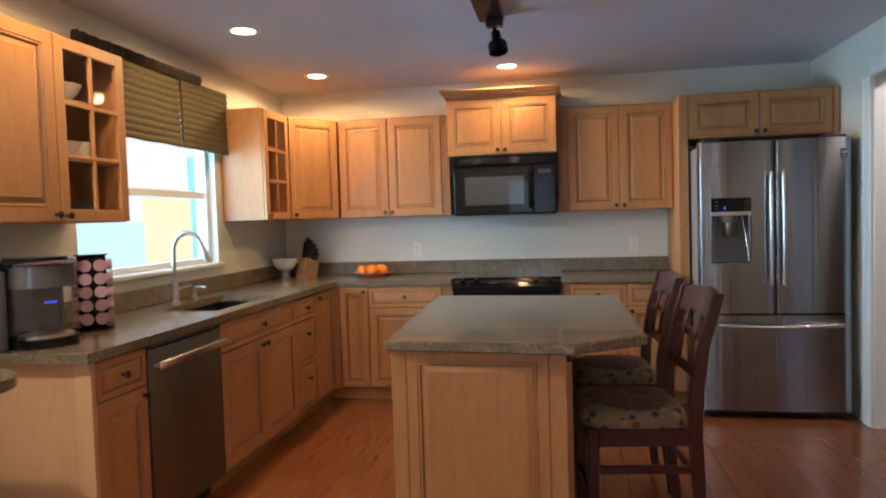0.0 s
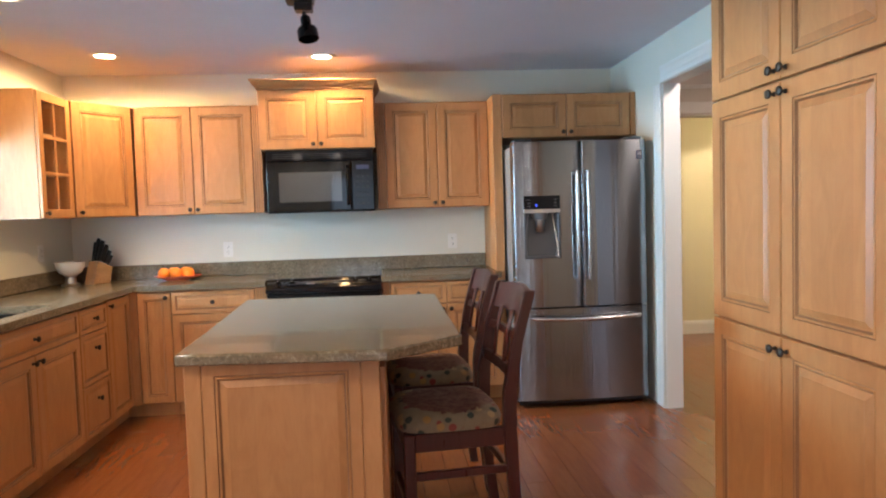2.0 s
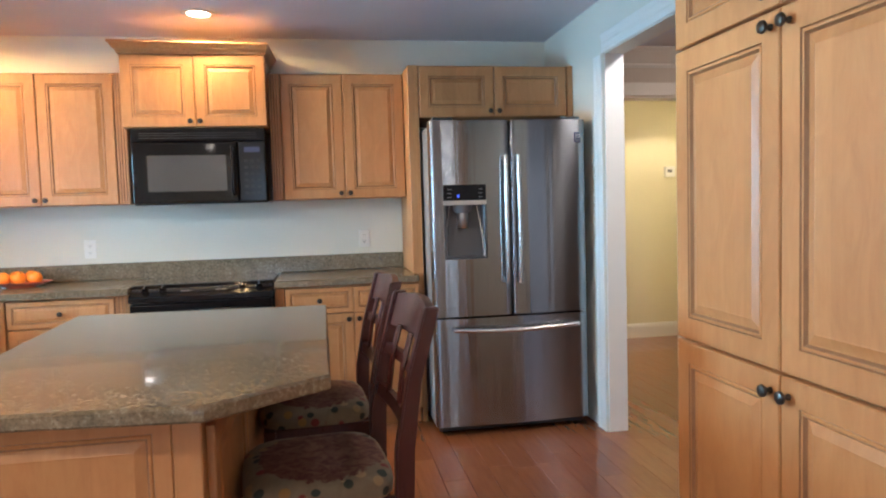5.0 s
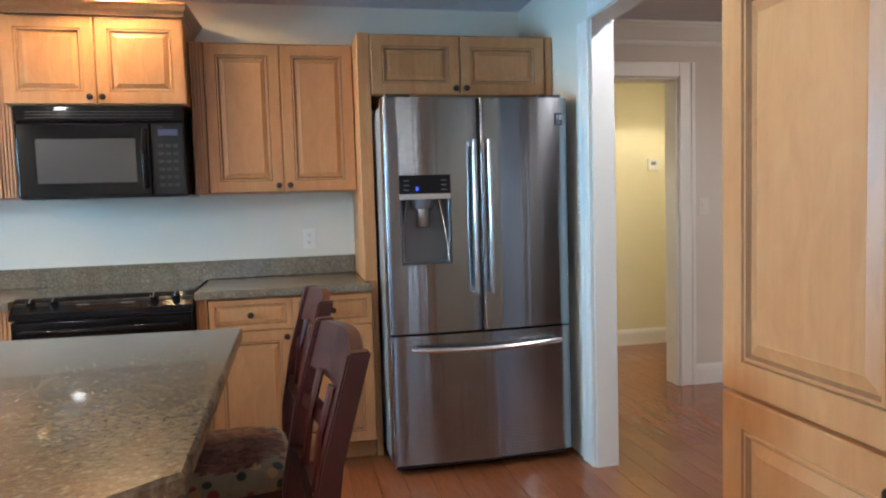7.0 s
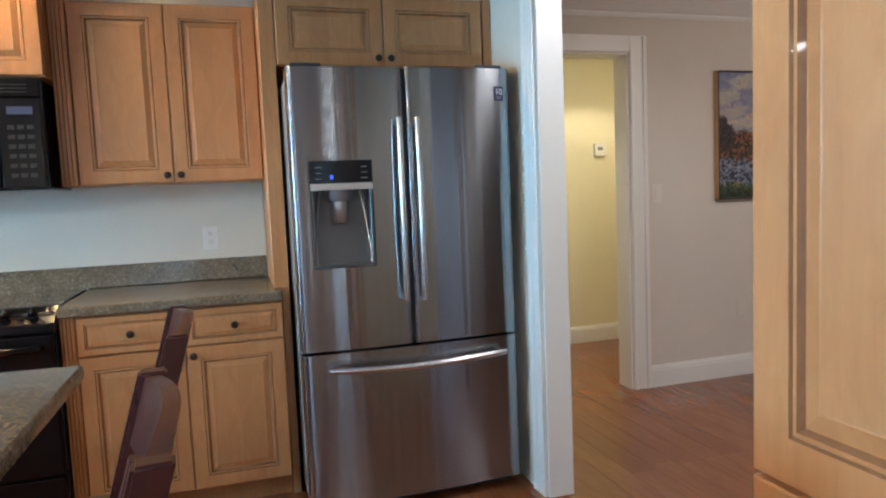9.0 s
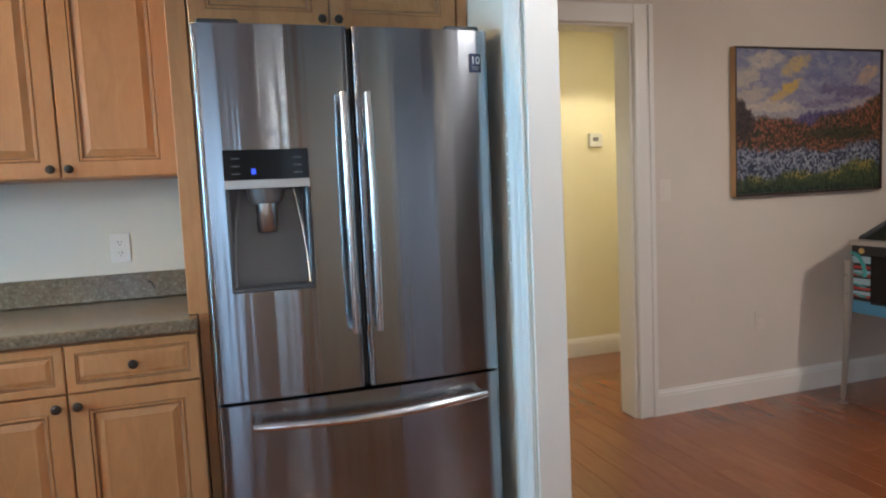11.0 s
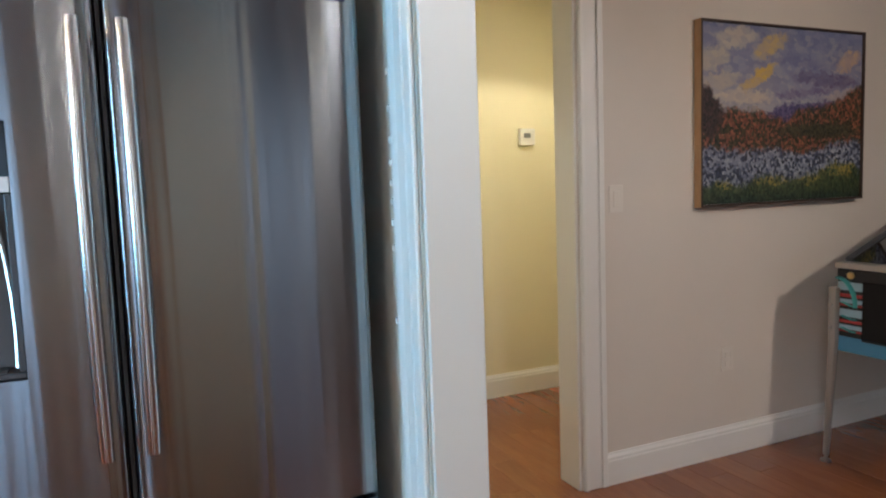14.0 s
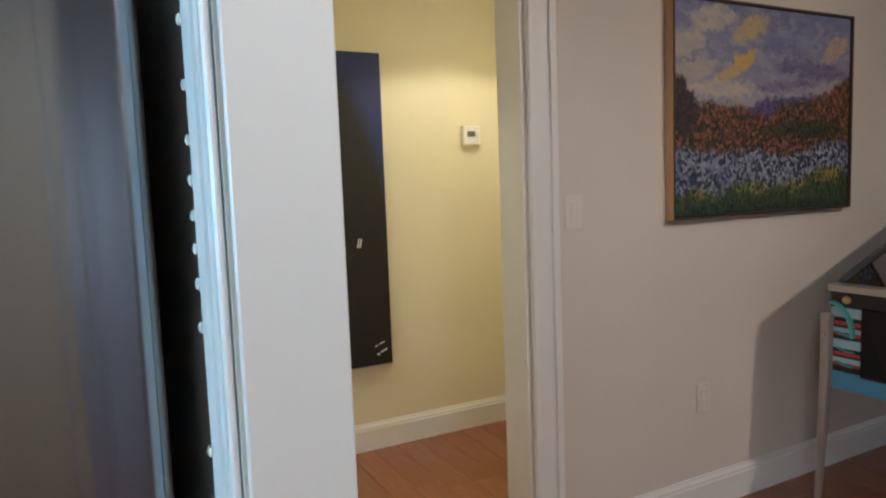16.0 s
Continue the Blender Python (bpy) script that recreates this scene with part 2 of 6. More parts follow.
# seat cloth: one large maroon medallion, cream border with small flowers and dark leaves
CLOTH = material("medallion_cloth", (0.3, 0.2, 0.12), 0.85)
_v = mapped(CLOTH, (1, 1, 1))
_n, _l, _b = nodes_of(CLOTH)
_r = _n.new("ShaderNodeVectorMath")
_r.operation = "LENGTH"
_l.new(mapped(CLOTH, (4.5, 4.2, 0.0)), _r.inputs[0])
_m = noise_tex(CLOTH, _v, 30, 4, 0.65, 0.8)
_w = _n.new("ShaderNodeTexVoronoi")
_w.inputs["Scale"].default_value = 21
_w.inputs["Randomness"].default_value = 0.8
_l.new(_v, _w.inputs["Vector"])
_pick = _n.new("ShaderNodeSeparateXYZ")
_l.new(_w.outputs["Color"], _pick.inputs[0])
_motif = ramp(CLOTH, _pick.outputs["X"], [(0.0, (0.022, 0.034, 0.026)), (0.30, (0.025, 0.035, 0.028)), (0.34, (0.16, 0.022, 0.022)), (0.62, (0.18, 0.03, 0.026)), (0.66, (0.27, 0.15, 0.045)), (1.0, (0.29, 0.21, 0.11))])
_edge = mix(CLOTH, ramp(CLOTH, _w.outputs["Distance"], [(0.30, (1, 1, 1)), (0.36, (0, 0, 0))]), mix(CLOTH, _m, (0.13, 0.095, 0.055), (0.23, 0.175, 0.11)), _motif)
_mid = mix(CLOTH, ramp(CLOTH, _m, [(0.40, (0, 0, 0)), (0.62, (1, 1, 1))]), (0.085, 0.022, 0.018), (0.17, 0.085, 0.050))
_rim = _n.new("ShaderNodeMath")
_rim.operation = "MULTIPLY_ADD"
_rim.inputs[1].default_value = 0.35
_l.new(_m, _rim.inputs[0])
_l.new(_r.outputs["Value"], _rim.inputs[2])
_g = mix(CLOTH, ramp(CLOTH, _rim.outputs[0], [(0.97, (0, 0, 0)), (1.0, (1, 1, 1))]), _mid, _edge)
colour(CLOTH, _g)
bump(CLOTH, noise_tex(CLOTH, _v, 500, 2), 0.3, 0.001)

# woven shade
SHADE = material("woven_shade", (0.14, 0.11, 0.05), 0.8)
_v = mapped(SHADE, (1, 1, 1))
_a = noise_tex(SHADE, mapped(SHADE, (8, 8, 120)), 3, 4)
colour(SHADE, ramp(SHADE, _a, [(0.3, (0.047, 0.036, 0.017)), (0.55, (0.088, 0.070, 0.034)), (0.8, (0.14, 0.11, 0.058))]))
bump(SHADE, _a, 0.4, 0.002)
RUFFLE = painted("dark_brown_fringe", (0.035, 0.026, 0.018), 0.9)

ORANGE = material("orange_peel", (0.85, 0.26, 0.015), 0.42)
_v = mapped(ORANGE, (1, 1, 1))
_a = noise_tex(ORANGE, _v, 160, 2)
bump(ORANGE, _a, 0.4, 0.001)
colour(ORANGE, ramp(ORANGE, noise_tex(ORANGE, _v, 12, 2), [(0.3, (0.75, 0.20, 0.01)), (0.7, (0.88, 0.30, 0.02))]))

GLASS = material("clear_glass", (1, 1, 1), 0.02)
nodes_of(GLASS)[2].inputs["Transmission Weight"].default_value = 1.0
nodes_of(GLASS)[2].inputs["IOR"].default_value = 1.2
CERAMIC = material("white_ceramic", (0.75, 0.74, 0.70), 0.2)
# inside of the glazed cabinets: its shade is put into the darker colour
SHADED_INSIDE = painted("shaded_cabinet_inside", (0.30, 0.165, 0.08), 0.5)

# landscape in oils: clouded sky, violet hills, autumn trees, flower bands
OIL = material("oil_painting", (0.4, 0.4, 0.5), 0.38)
_n, _l, _b = nodes_of(OIL)


def calc(op, a, b, c=0.0):
    x = _n.new("ShaderNodeMath")
    x.operation = op
    for socket, v in zip(x.inputs, (a, b, c)):
        if isinstance(v, (int, float)):
            socket.default_value = v
        else:
            _l.new(v, socket)
    return x.outputs[0]


def line(fac, stops):
    """A height along the width, from (place, height) stops."""
    return ramp(OIL, fac, [(p, (h, h, h)) for p, h in stops])


def soft(v, lo, hi):
    x = _n.new("ShaderNodeMapRange")
    x.interpolation_type = "SMOOTHSTEP"
    x.inputs["From Min"].default_value, x.inputs["From Max"].default_value = lo, hi
    _l.new(v, x.inputs["Value"])
    return x.outputs[0]


_co = _n.new("ShaderNodeTexCoord")
_sx = _n.new("ShaderNodeSeparateXYZ")
_l.new(_co.outputs["Object"], _sx.inputs[0])
_u0 = calc("MULTIPLY_ADD", _sx.outputs["X"], 1 / 1.046, 0.5)
_v0 = calc("MULTIPLY", _sx.outputs["Z"], 1 / 0.815)
_wob = noise_tex(OIL, mapped(OIL, (1, 1, 1)), 22, 4, 0.7)
_wob2 = noise_tex(OIL, mapped(OIL, (1, 1, 1), turn=(0.5, 0.9, 0.2)), 14, 3, 0.6)
_u = calc("ADD", _u0, calc("MULTIPLY_ADD", _wob2, 0.10, -0.05))
_v = calc("ADD", _v0, calc("MULTIPLY_ADD", _wob, 0.14, -0.07))


def dabs(scale, squash, turn=0.0):
    """Brush dabs: a random grey each."""
    x = _n.new("ShaderNodeTexVoronoi")
    x.inputs["Scale"].default_value = scale
    _l.new(mapped(OIL, (1, 1, squash), turn=(0, turn, 0)), x.inputs["Vector"])
    s = _n.new("ShaderNodeSeparateXYZ")
    _l.new(x.outputs["Color"], s.inputs[0])
    return s.outputs["X"], s.outputs["Y"], x.outputs["Distance"]


def blot(cx, cy, rx, ry, lean=0.0):
    """A soft patch at (cx, cy) of the picture."""
    dx, dy = calc("SUBTRACT", _u, cx), calc("SUBTRACT", _v, cy)
    dy = calc("SUBTRACT", dy, calc("MULTIPLY", dx, lean))
    r = calc("ADD", calc("POWER", calc("MULTIPLY", dx, 1 / rx), 2), calc("POWER", calc("MULTIPLY", dy, 1 / ry), 2))
    return soft(r, 1.25, 0.45)


_d1, _d2, _dd = dabs(96, 0.8)
_e1, _e2, _ed = dabs(84, 0.85)
_s1, _s2, _sd = dabs(26, 1.7, 0.35)
_g = ramp(OIL, _v, [(0.5, (0.50, 0.46, 0.40)), (0.62, (0.34, 0.33, 0.40)), (0.8, (0.24, 0.26, 0.40)), (1.0, (0.18, 0.21, 0.37))])
_g = mix(OIL, 0.35, _g, ramp(OIL, _s1, [(0, (0.14, 0.15, 0.30)), (0.6, (0.30, 0.31, 0.42)), (1, (0.55, 0.50, 0.42))]))
for _cx, _cy, _rx, _ry, _lean, _tone in ((0.20, 0.92, 0.13, 0.06, 0.1, (0.55, 0.50, 0.42)), (0.07, 0.80, 0.10, 0.07, 0.3, (0.52, 0.47, 0.38)), (0.40, 0.88, 0.10, 0.06, 0.5, (0.58, 0.43, 0.17)), (0.33, 0.71, 0.12, 0.045, 0.7, (0.66, 0.44, 0.08)), (0.10, 0.68, 0.12, 0.05, 0.2, (0.50, 0.44, 0.36)), (0.22, 0.60, 0.20, 0.04, 0.0, (0.58, 0.51, 0.40)), (0.90, 0.82, 0.10, 0.06, 0.3, (0.60, 0.42, 0.26)), (0.76, 0.71, 0.24, 0.045, -0.05, (0.13, 0.10, 0.22)), (0.62, 0.63, 0.20, 0.025, 0.1, (0.17, 0.14, 0.27)), (0.60, 0.80, 0.16, 0.03, -0.1, (0.18, 0.19, 0.34)), (0.86, 0.63, 0.12, 0.02, 0.3, (0.50, 0.42, 0.38))):
    _g = mix(OIL, calc("MULTIPLY", blot(_cx, _cy, _rx, _ry, _lean), calc("MULTIPLY_ADD", _s2, 0.5, 0.5)), _g, _tone)
_hill = line(_u0, [(0.0, 0.50), (0.35, 0.505), (0.50, 0.565), (0.62, 0.57), (0.75, 0.585), (1.0, 0.6)])
_g = mix(OIL, soft(calc("SUBTRACT", _hill, _v), -0.012, 0.012), _g, mix(OIL, _d1, (0.05, 0.045, 0.14), (0.16, 0.13, 0.27)))
_tree = line(_u0, [(0.0, 0.64), (0.04, 0.66), (0.08, 0.58), (0.13, 0.53), (0.35, 0.52), (0.48, 0.47), (0.58, 0.53), (0.75, 0.56), (0.88, 0.62), (1.0, 0.69)])
_rust = mix(OIL, soft(_d1, 0.38, 0.80), mix(OIL, _d2, (0.010, 0.016, 0.012), (0.085, 0.075, 0.035)), mix(OIL, _d2, (0.15, 0.048, 0.030), (0.42, 0.15, 0.08)))
_rust = mix(OIL, blot(0.04, 0.52, 0.09, 0.16), _rust, mix(OIL, _d2, (0.012, 0.014, 0.018), (0.085, 0.050, 0.045)))
_rust = mix(OIL, blot(0.72, 0.415, 0.30, 0.045), _rust, mix(OIL, _d2, (0.015, 0.022, 0.018), (0.10, 0.085, 0.04)))
_g = mix(OIL, soft(calc("SUBTRACT", _tree, _v), -0.02, 0.02), _g, _rust)
_blue = line(_u0, [(0.0, 0.325), (0.2, 0.30), (0.45, 0.31), (0.60, 0.275), (0.80, 0.335), (1.0, 0.35)])
_iris = mix(OIL, soft(_e1, 0.34, 0.66), mix(OIL, _e2, (0.014, 0.018, 0.034), (0.06, 0.08, 0.15)), mix(OIL, _e2, (0.15, 0.17, 0.25), (0.42, 0.44, 0.49)))
_g = mix(OIL, soft(calc("SUBTRACT", _blue, _v), -0.02, 0.02), _g, _iris)
_gold = line(_u0, [(0.0, 0.10), (0.12, 0.15), (0.2, 0.10), (0.35, 0.17), (0.50, 0.14), (0.70, 0.17), (0.78, 0.22), (0.95, 0.22), (1.0, 0.16)])
_spots = calc("MAXIMUM", calc("MAXIMUM", blot(0.86, 0.19, 0.13, 0.05), blot(0.12, 0.12, 0.06, 0.035)), calc("MAXIMUM", blot(0.66, 0.14, 0.09, 0.035), blot(0.40, 0.13, 0.12, 0.03)))
_bush = mix(OIL, calc("MULTIPLY", soft(_e1, 0.25, 0.6), calc("MULTIPLY_ADD", _spots, 0.8, 0.15)), mix(OIL, _e2, (0.012, 0.026, 0.018), (0.075, 0.11, 0.05)), mix(OIL, _e2, (0.10, 0.12, 0.04), (0.40, 0.30, 0.06)))
_bush = mix(OIL, soft(_v, 0.10, 0.02), _bush, mix(OIL, _e2, (0.008, 0.012, 0.012), (0.05, 0.08, 0.05)))
_g = mix(OIL, soft(calc("SUBTRACT", _gold, _v), -0.02, 0.02), _g, _bush)
colour(OIL, mix(OIL, 1.0, _g, (0.92, 0.92, 0.92), "MULTIPLY"))
bump(OIL, calc("ADD", _ed, calc("MULTIPLY", _s1, 0.4)), 0.6, 0.003)

# tall dark canvas: night blue above, near black below
NIGHT = material("dark_canvas", (0.01, 0.01, 0.012), 0.5)
_n, _l, _b = nodes_of(NIGHT)
_co = _n.new("ShaderNodeTexCoord")
_gr = _n.new("ShaderNodeTexGradient")
_gr.gradient_type = "SPHERICAL"
_mp = _n.new("ShaderNodeMapping")
_mp.inputs["Location"].default_value = (0.82, 0, -0.225)
_mp.inputs["Scale"].default_value = (1.9, 1.0, 0.75)
_l.new(_co.outputs["Object"], _mp.inputs["Vector"])
_l.new(_mp.outputs[0], _gr.inputs[0])
colour(NIGHT, mix(NIGHT, 0.25, ramp(NIGHT, _gr.outputs[0], [(0.0, (0.020, 0.035, 0.17)), (0.05, (0.014, 0.025, 0.12)), (0.12, (0.012, 0.010, 0.010))]), (0.012, 0.010, 0.010)))

# daylight on the neighbours and in the haze, put in as emission
OUTSIDE = {"glow_pale": glowing("glowing_pale_cyan_wall", (0.66, 0.93, 1.0), 2.5), "glow_white": glowing("glowing_white_haze", (0.95, 0.97, 1.0), 2.4), "glow_yellow": glowing("glowing_yellow_wall", (1.0, 0.88, 0.52), 2.5), "glow_cyan": glowing("glowing_cyan_wall", (0.38, 0.86, 0.97), 2.3)}


# ---- building blocks ----
def bm_boxes(boxes, bevel=0.0, segments=1):
    """One bmesh of boxes (x0, x1, y0, y1, z0, z1)."""
    bm = bmesh.new()
    for x0, x1, y0, y1, z0, z1 in boxes:
        v = [bm.verts.new(p) for p in ((x0, y0, z0), (x1, y0, z0), (x1, y1, z0), (x0, y1, z0), (x0, y0, z1), (x1, y0, z1), (x1, y1, z1), (x0, y1, z1))]
        for q in ((3, 2, 1, 0), (4, 5, 6, 7), (0, 1, 5, 4), (1, 2, 6, 5), (2, 3, 7, 6), (3, 0, 4, 7)):
            bm.faces.new([v[i] for i in q])
    if bevel:
        bmesh.ops.bevel(bm, geom=bm.edges[:], offset=bevel, segments=segments, affect="EDGES", profile=0.6)
    return bm


def bm_prism(outline, z0, z1, bevel=0.0, segments=1):
    """An outline (x, y), anticlockwise, raised from z0 to z1."""
    bm = bmesh.new()
    lo = [bm.verts.new((x, y, z0)) for x, y in outline]
    hi = [bm.verts.new((x, y, z1)) for x, y in outline]
    k = len(outline)
    bm.faces.new(lo[::-1])
    bm.faces.new(hi)
    for i in range(k):
        bm.faces.new((lo[i], lo[(i + 1) % k], hi[(i + 1) % k], hi[i]))
    if bevel:
        bmesh.ops.bevel(bm, geom=[e for e in bm.edges], offset=bevel, segments=segments, affect="EDGES", profile=0.6)
    return bm


def bm_lathe(profile, steps=20):
    """Profile of (radius, z), turned about z."""
    bm = bmesh.new()
    rings = []
    for r, z in profile:
        if r < 1e-6:
            rings.append([bm.verts.new((0, 0, z))])
        else:
            rings.append([bm.verts.new((r * math.cos(a), r * math.sin(a), z)) for a in (2 * math.pi * i / steps for i in range(steps))])
    for a, b in zip(rings, rings[1:]):
        for i in range(steps):
            j = (i + 1) % steps
            if len(a) == 1 and len(b) > 1:
                bm.faces.new((a[0], b[j], b[i]))
            elif len(b) == 1 and len(a) > 1:
                bm.faces.new((a[i], a[j], b[0]))
            elif len(a) > 1:
                bm.faces.new((a[i], a[j], b[j], b[i]))
    return bm


def bm_tube(points, radius, steps=10, flat=1.0):
    """A round bar along points; radius may be a list; flat squeezes it across."""
    bm = bmesh.new()
    pts = [Vector(p) for p in points]
    rad = radius if isinstance(radius, list) else [radius] * len(pts)
    rings = []
    side = None
    for i, p in enumerate(pts):
        d = (pts[min(i + 1, len(pts) - 1)] - pts[max(i - 1, 0)]).normalized()
        if side is None:
            side = d.cross(Vector((0, 0, 1)))
            if side.length < 1e-3:
                side = Vector((1, 0, 0))
        side = (side - d * side.dot(d)).normalized()
        up = d.cross(side)
        rings.append([bm.verts.new(p + rad[i] * (side * math.cos(a) + up * math.sin(a) * flat)) for a in (2 * math.pi * k / steps for k in range(steps))])
    for a, b in zip(rings, rings[1:]):
        for k in range(steps):
            bm.faces.new((a[k], a[(k + 1) % steps], b[(k + 1) % steps], b[k]))
    bm.faces.new(rings[0][::-1])
    bm.faces.new(rings[-1])
    bmesh.ops.recalc_face_normals(bm, faces=bm.faces[:])
    return bm


def bm_sweep(profile, path):
    """A moulding: profile of (out, up) carried along a straight line of (x, y) points with its outward side to the right of the way."""
    bm = bmesh.new()
    rows = []
    for k, (x, y) in enumerate(path):
        a, b = Vector(path[max(k - 1, 0)]), Vector(path[min(k + 1, len(path) - 1)])
        d = (b - a).normalized()
        right = Vector((d.y, -d.x))
        grow = 1.0
        if 0 < k < len(path) - 1:
            d1 = (Vector(path[k]) - a).normalized()
            grow = 1 / max(0.3, Vector((d1.y, -d1.x)).dot(right))
        rows.append([bm.verts.new((x + right.x * o * grow, y + right.y * o * grow, u)) for o, u in profile])
    n = len(profile)
    for a, b in zip(rows, rows[1:]):
        for i in range(n):
            bm.faces.new((a[i], b[i], b[(i + 1) % n], a[(i + 1) % n]))
    bm.faces.new(rows[0])
    bm.faces.new(rows[-1][::-1])
    bmesh.ops.recalc_face_normals(bm, faces=bm.faces[:])
    return bm


def mesh_of(name, bm, mats, smooth=False):
    me = bpy.data.meshes.new(name)
    bm.to_mesh(me)
    bm.free()
    for m in mats if isinstance(mats, (list, tuple)) else [mats]:
        me.materials.append(m)
    if smooth:
        me.shade_smooth()
        me.set_sharp_from_angle(angle=radians(38))
    return me


def part(name, bm, mats, parent, label="", m=None, smooth=False):
    ob = new(name, mesh_of(name, bm, mats, smooth))
    ob.parent = parent
    if m is not None:
        ob.matrix_basis = m
    return tagged(ob, label)


def thing(name, m, label, category, group="", kind=""):
    ob = new(name)
    ob.empty_display_size = 0.1
    ob.matrix_basis = m
    return tagged(ob, label, category, group, kind)


def solid(name, bm, mats, label, category="", m=None, kind="", group="", smooth=False):
    ob = new(name, mesh_of(name, bm, mats, smooth))
    if m is not None:
        ob.matrix_basis = m
    return tagged(ob, label, category, group, kind)


def parts_of(name, boxes, mat, parent, bevel=0.0, label="", m=None):
    """Each box a part of its own."""
    return [part(name, bm_boxes([b], bevel), mat, parent, label, m) for b in boxes]


# ---- structure ----
LEFT, BACK, RIGHT, LIV = -1.26, 5.93, 2.908, 3.028      # kitchen faces and the living room side of the dividing wall
LIVBACK, HALLBACK, SOUTH, EAST = 6.09, 7.40, -2.60, 8.0
OPEN_Y, OPEN_Z = 4.93, 2.135                            # wide opening between kitchen and living room


def wall(name, boxes, mat, label):
    return solid(name, bm_boxes(boxes), mat, label, "wall", kind="structure")


# left wall with its window opening
WY0, WY1, WZ0, WZ1 = 3.39, 4.76, 1.105, 2.10
wall("wall_west", [(LEFT - 0.15, LEFT, SOUTH, WY0, 0, CEIL), (LEFT - 0.15, LEFT, WY1, BACK, 0, CEIL), (LEFT - 0.15, LEFT, WY0, WY1, 0, WZ0), (LEFT - 0.15, LEFT, WY0, WY1, WZ1, CEIL)], WALL, "warm white painted kitchen wall with a window")
wall("wall_north", [(LEFT - 0.15, RIGHT, BACK, BACK + 0.14, 0, CEIL)], WALL, "warm white painted wall behind the cabinets")
# last box is an unseen stub, added to whiten what the fridge reflects
wall("wall_divider", [(RIGHT, LIV, OPEN_Y, HALLBACK - 1.31, 0, CEIL), (RIGHT, LIV, 3.155, OPEN_Y, OPEN_Z, CEIL), (RIGHT, LIV, SOUTH, 3.155, 0, CEIL), (2.415, RIGHT, 3.137, 3.155, 0, CEIL)], WALL, "white wall with a wide opening to the next room")
DX0, DX1, DZ = 3.20, 4.072, 2.09
wall("wall_living", [(LIV, DX0, LIVBACK, LIVBACK + 0.13, 0, CEIL), (DX1, EAST, LIVBACK, LIVBACK + 0.13, 0, CEIL), (DX0, DX1, LIVBACK, LIVBACK + 0.13, DZ, CEIL)], LIVING_WALL, "beige living room wall with a doorway")
wall("wall_hall_back", [(2.6, 6.0, HALLBACK, HALLBACK + 0.12, 0, CEIL)], HALL_WALL, "pale yellow hall wall under a ceiling light")
wall("wall_hall_end", [(4.90, 5.02, LIVBACK + 0.13, HALLBACK, 0, CEIL), (2.6, 2.72, LIVBACK + 0.13, HALLBACK, 0, CEIL)], HALL_WALL, "pale yellow end wall of the hall")
wall("wall_hall_inner", [(2.72, DX0, LIVBACK + 0.133, LIVBACK + 0.145, 0, CEIL), (DX1, 4.90, LIVBACK + 0.133, LIVBACK + 0.145, 0, CEIL), (DX0, DX1, LIVBACK + 0.133, LIVBACK + 0.145, DZ, CEIL)], HALL_WALL, "pale yellow hall side of the living room wall")
GX0, GX1, GZ = 0.04, 1.06, 2.10
wall("wall_south", [(LEFT - 0.15, GX0, SOUTH - 0.14, SOUTH, 0, CEIL), (GX1, 2.27, SOUTH - 0.14, SOUTH, 0, CEIL), (2.43, 3.25, SOUTH - 0.14, SOUTH, 0, CEIL), (5.75, EAST, SOUTH - 0.14, SOUTH, 0, CEIL), (3.25, 5.75, SOUTH - 0.14, SOUTH, 0, 0.35), (3.25, 5.75, SOUTH - 0.14, SOUTH, 2.25, CEIL), (GX0, GX1, SOUTH - 0.14, SOUTH, GZ, CEIL), (2.27, 2.43, SOUTH - 0.14, SOUTH, GZ + 0.05, CEIL)], WALL, "plain white wall with glazed openings")
wall("wall_east", [(EAST, EAST + 0.14, SOUTH, 2.1, 0, CEIL), (EAST, EAST + 0.14, 3.9, LIVBACK + 0.13, 0, CEIL), (EAST, EAST + 0.14, 2.1, 3.9, 0, 0.5), (EAST, EAST + 0.14, 2.1, 3.9, 2.3, CEIL)], LIVING_WALL, "plain beige wall with a window opening")
solid("ceiling", bm_boxes([(LEFT - 0.15, EAST + 0.14, SOUTH - 0.14, HALLBACK + 0.12, CEIL, CEIL + 0.12)]), CEILING, "flat white painted ceiling with recessed lights", "ceiling", kind="structure")
floor_base = solid("floor", bm_boxes([(LEFT - 0.15, EAST + 0.14, SOUTH - 0.14, HALLBACK + 0.12, -0.12, -0.012)]), SUBFLOOR, "glossy red-brown cherry wood board floor", "floor", kind="structure")

# boxed-in wide opening: flat casing with a bead on the kitchen side, plain jamb
casing = thing("opening_trim", pose(0, 0, 0), "white moulded casing round the wide opening", "trim", kind="structure")
PROFILE = [(0.0, 0.0), (0.006, 0.0), (0.009, 0.003), (0.009, 0.014), (0.0065, 0.019), (0.0065, 0.036), (0.009, 0.041), (0.009, 0.050), (0.007, 0.055), (0.008, 0.076), (0.011, 0.084), (0.013, 0.092), (0.013, 0.100), (0.010, 0.104), (0.0, 0.104)]


def strip(profile, length):
    """A moulding along z: profile of (proud along -x, across along y)."""
    bm = bmesh.new()
    lo = [bm.verts.new((-a, b, 0)) for a, b in profile]
    hi = [bm.verts.new((-a, b, length)) for a, b in profile]
    n = len(profile)
    for i in range(n):
        bm.faces.new((lo[i], lo[(i + 1) % n], hi[(i + 1) % n], hi[i]))
    bm.faces.new(lo)
    bm.faces.new(hi)
    bmesh.ops.recalc_face_normals(bm, faces=bm.faces[:])
    return bm


